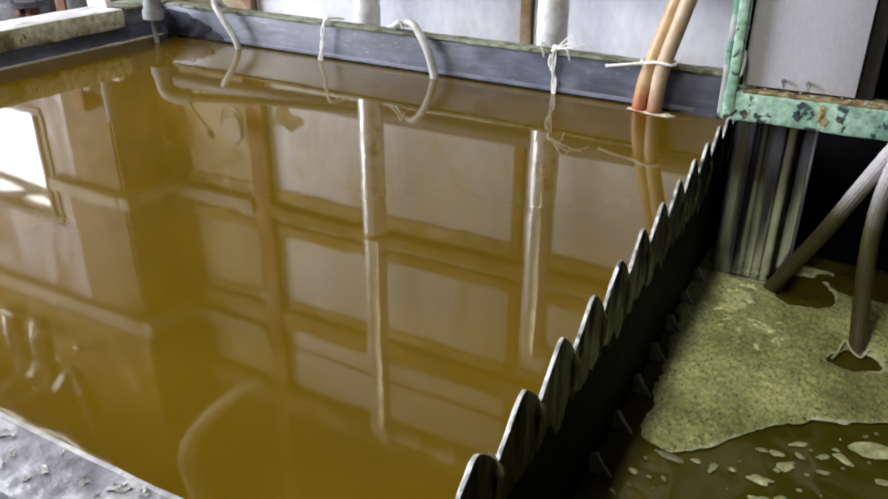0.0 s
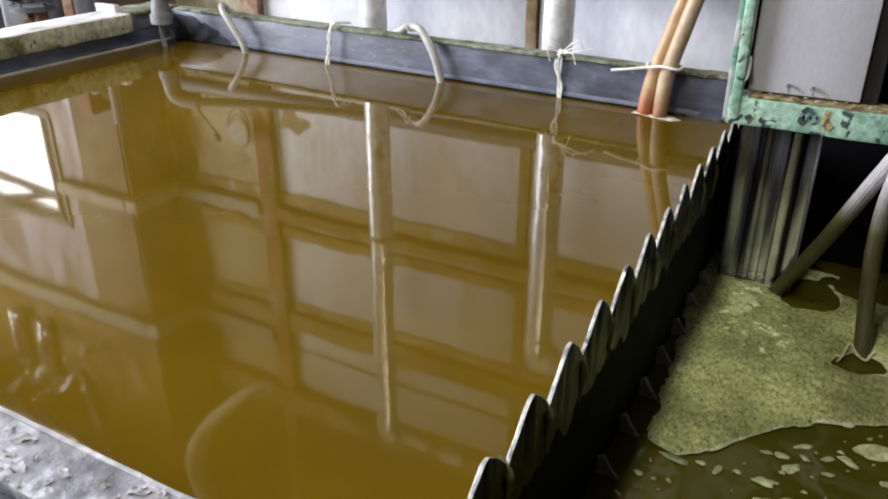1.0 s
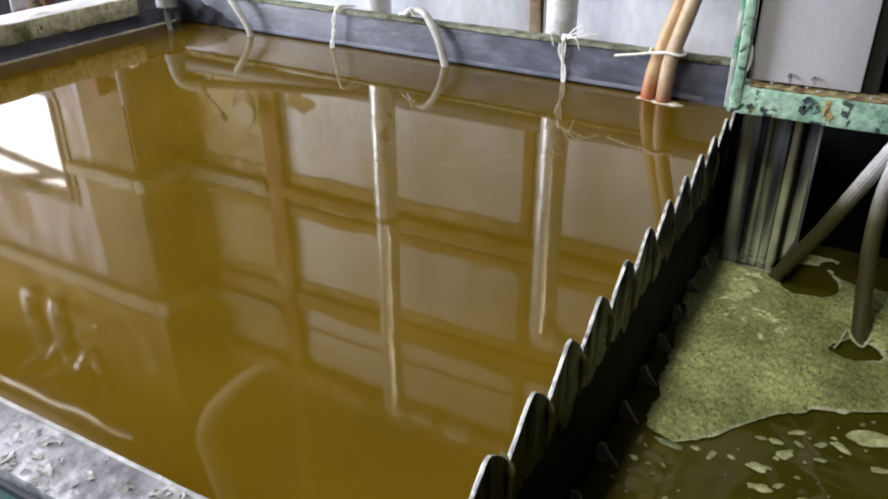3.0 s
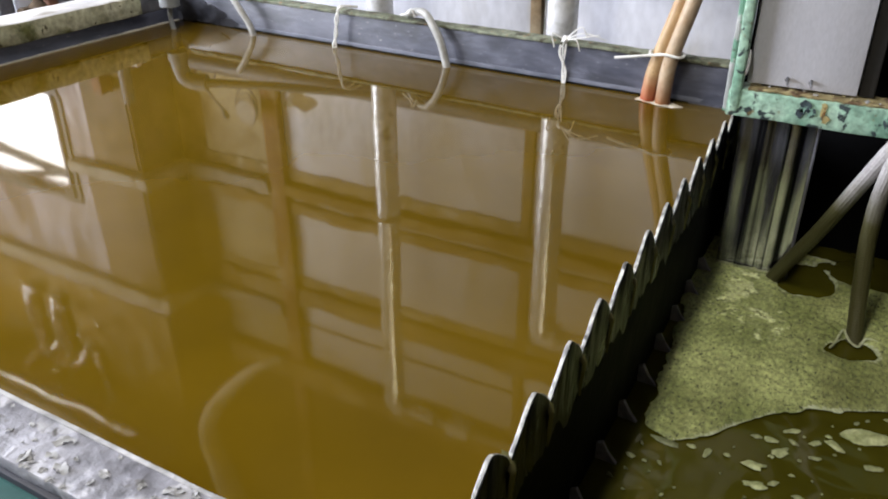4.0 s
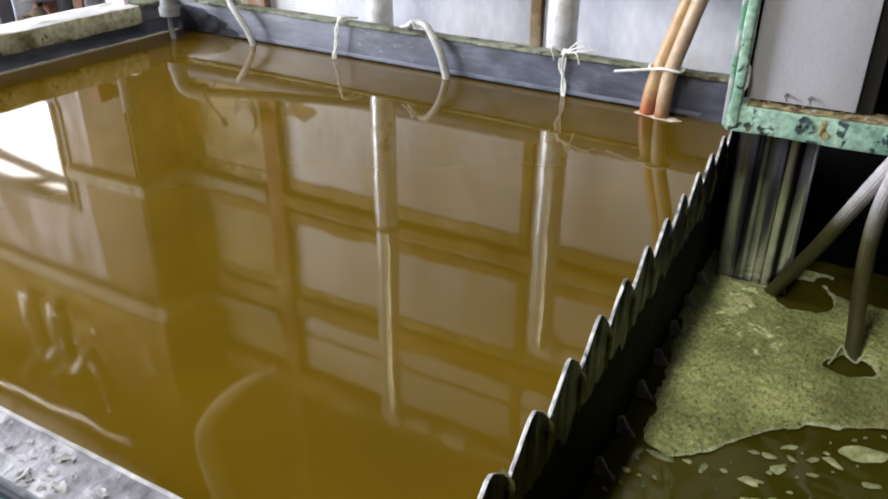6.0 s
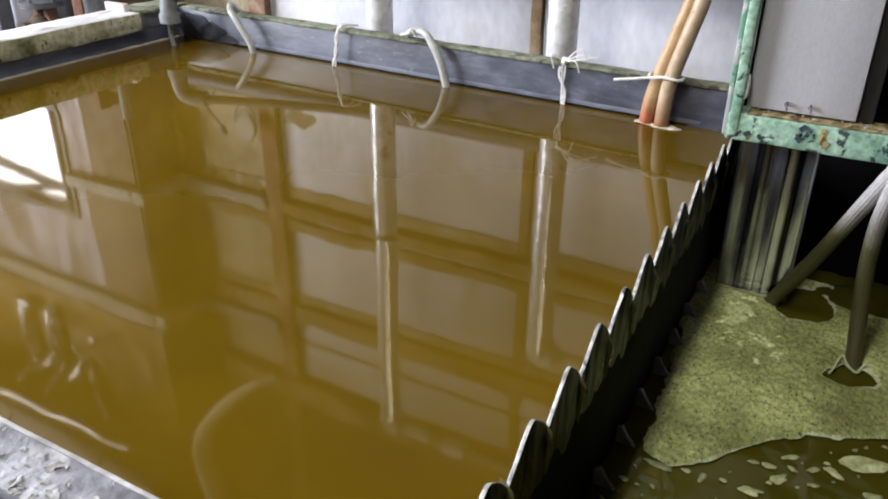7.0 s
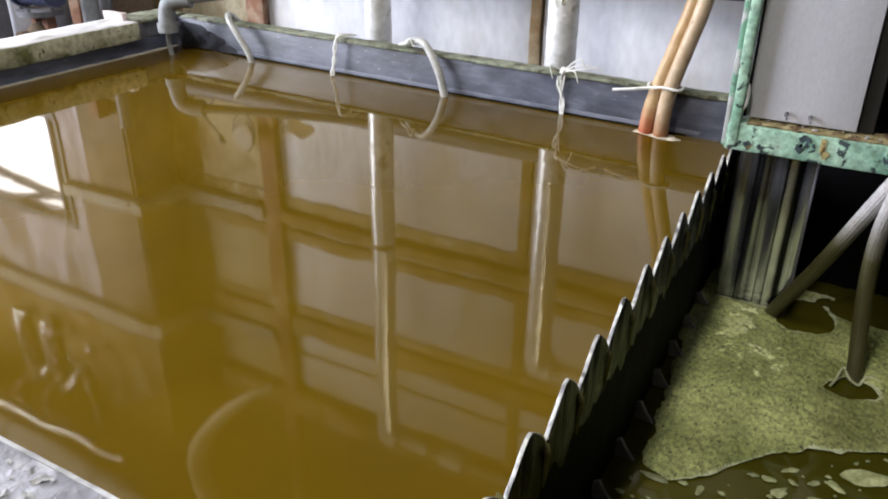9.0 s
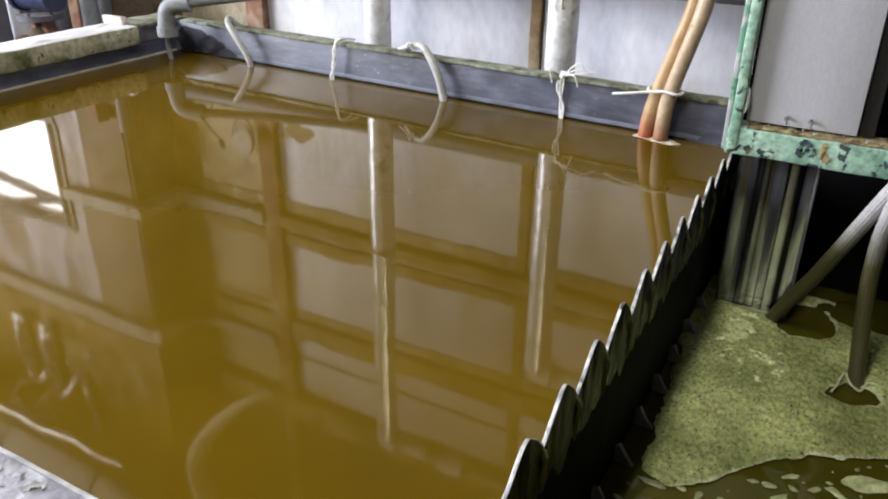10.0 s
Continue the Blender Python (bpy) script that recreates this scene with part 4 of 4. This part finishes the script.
part("stand", join(block((-2.43, 2.98, FLOOR_Z), (-2.40, 3.02, .046), .004), block((-2.37, 2.98, FLOOR_Z), (-2.34, 3.02, .046), .004)), RUST_STEEL, pump)
solid("dark_post", rough_bar((-2.70, 2.97, FLOOR_Z), (-2.625, 3.03, .28), .004, 20, .002, .1), DARK_GREY, "dark steel post behind the bath", "post")
solid("white_drum", tube([(-2.66, 3.13, FLOOR_Z), (-2.66, 3.13, .07)], .07, 24, 1, False), PANEL, "white plastic drum behind the bath", "drum", at=(-2.66, 3.13, FLOOR_Z))

# overhead pipework to the left of the bath
over = thing("overhead_pipe", (-3.0, 2.9, 2.07), "wide glossy brown overhead pipe with joint bands", "pipe")
main = part("pipe", tube([(-4.18, 2.9, 2.07), (-2.05, 2.9, 2.07)], .16, 32, 1, False), GLOSS_BROWN, over)
for x in (-3.05, -2.4):
    part("joint", tube([(x - .02, 2.9, 2.07), (x + .02, 2.9, 2.07)], .168, 32, 1, False), GLOSS_BROWN, main)
    part("hanger", tube([(x, 2.9, 2.22), (x, 2.9, TOP_Z)], .008, 8, 1, False), DARK_GREY, main)
part("rail", wobble(tube([(-4.18 + .1 * i, 2.86 + .006 * math.sin(i * 1.7), 1.885 + .006 * math.sin(i * 1.1)) for i in range(20)], .010, 10, 3), .004, .06), POLISHED, over, "thin pale rail under the pipe")
for x in (-3.41, -3.19):
    branch = thing("branch_pipe", (x, 3.2, 1.6), "glossy pale branch pipe with a valve", "pipe", "branch pipes")
    run = part("pipe", tube([(x, 3.26, 1.60), (x - .01, 3.215, 1.64), (x - .02, 3.20, 1.78), (x, 3.20, 1.92), (x + .03, 3.18, 1.985), (x + .06, 3.10, 1.99), (x + .09, 3.0, 1.985), (x + .11, 2.93, 1.985)], .030, 14), POLISHED, branch)
    part("valve", ball((x, 3.21, 1.62), .045, (1, .8, .9), .010, 2), POLISHED, run)
    part("coupling", tube([(x + .05, 3.12, 1.99), (x + .06, 3.09, 1.99)], .036, 14, 1, False), POLISHED, run)
for (x0, z0), (x1, z1) in (((-3.72, 2.28), (-3.27, 1.965)), ((-3.36, 2.22), (-3.02, 1.945))):
    stub = part("drain_stub", wobble(tube([(x0, 3.13, z0), (x0 * .6 + x1 * .4, 3.145, z0 * .6 + z1 * .4 + .012), (x1 - .05, 3.15, z1 + .035), (x1, 3.16, z1 - .005), (x1 + .02, 3.20, z1 - .06), (x1 + .01, 3.262, z1 - .09)], .027, 16, 8), .004, .04), POLISHED, over, "pale glossy drain stub")
    part("coupling", tube([(x1 - .06, 3.15, z1 + .042), (x1 - .03, 3.152, z1 + .021)], .033, 14, 1, False), POLISHED, stub)
# made-up small metal shapes, placed only where bright glints should show
for x, z, r in ((-3.10, 1.64, .022), (-2.81, 1.645, .020), (-3.36, 1.60, .03), (-2.98, 1.76, .018)):
    tap = thing("tap", (x, 3.2, z), "small tap-like metal shape added as a glint", "tap", "wall taps")
    part("body", ball((x, 3.18, z), r, (1.2, 1, .8), r * .35, 2), POLISHED, tap)
    part("stem", tube([(x, 3.18, z), (x + r * .6, 3.21, z + r * .8), (x + r * .6, 3.262, z + r)], r * .42, 10, 6), POLISHED, tap)
    part("handle", tube([(x - r * 1.6, 3.165, z - r * .9), (x, 3.155, z - r * 1.1), (x + r * 1.7, 3.165, z - r * .6)], r * .3, 8, 5), POLISHED, tap)
rag = thing("hanging_chain", (-2.74, 2.98, 2.2), "tarnished chain hanging beside the overhead pipe", "chain")
for i in range(13):
    z = 1.66 + i * .036
    link = [(-2.635 + .007 * i + .011 * math.cos(a * math.pi / 4) * (i % 2), 3.0 + .011 * math.cos(a * math.pi / 4) * ((i + 1) % 2), z + .024 * math.sin(a * math.pi / 4)) for a in range(9)]
    part("link", tube(link, .006, 6, 2), POLISHED, rag)
part("hanger", tube([(-2.55, 3.0, 2.09), (-2.55, 3.0, TOP_Z)], .005, 6, 1, False), DARK_GREY, rag)

# flexible duct hanging above the bath
solid("flexible_duct", tube([(-1.50, 2.75, 2.995), (-1.56, 2.75, 1.95), (-1.61, 2.75, 1.667), (-1.642, 2.75, 1.51), (-1.537, 2.75, 1.316), (-1.347, 2.75, 1.115), (-1.225, 2.77, 1.03)], .060, 20, 10, True, .012), DUCT,
      "dull tapering flexible duct hanging over the bath", "duct")


def motions():
    for i, f in enumerate(flecks):
        x, y, z = f.location
        a = math.degrees(f.rotation_euler.z)
        v = .0004 + .0022 * max(0, min(1, (.34 - x) / .16)) + .0003 * ((i * 7) % 5) / 4
        walk(f, [(t, pose(x - v * (t - 5), y + .0004 * (t - 5), z, 0, 0, a + .5 * (t - 5))) for t in (0, 5, 10)])


motions()
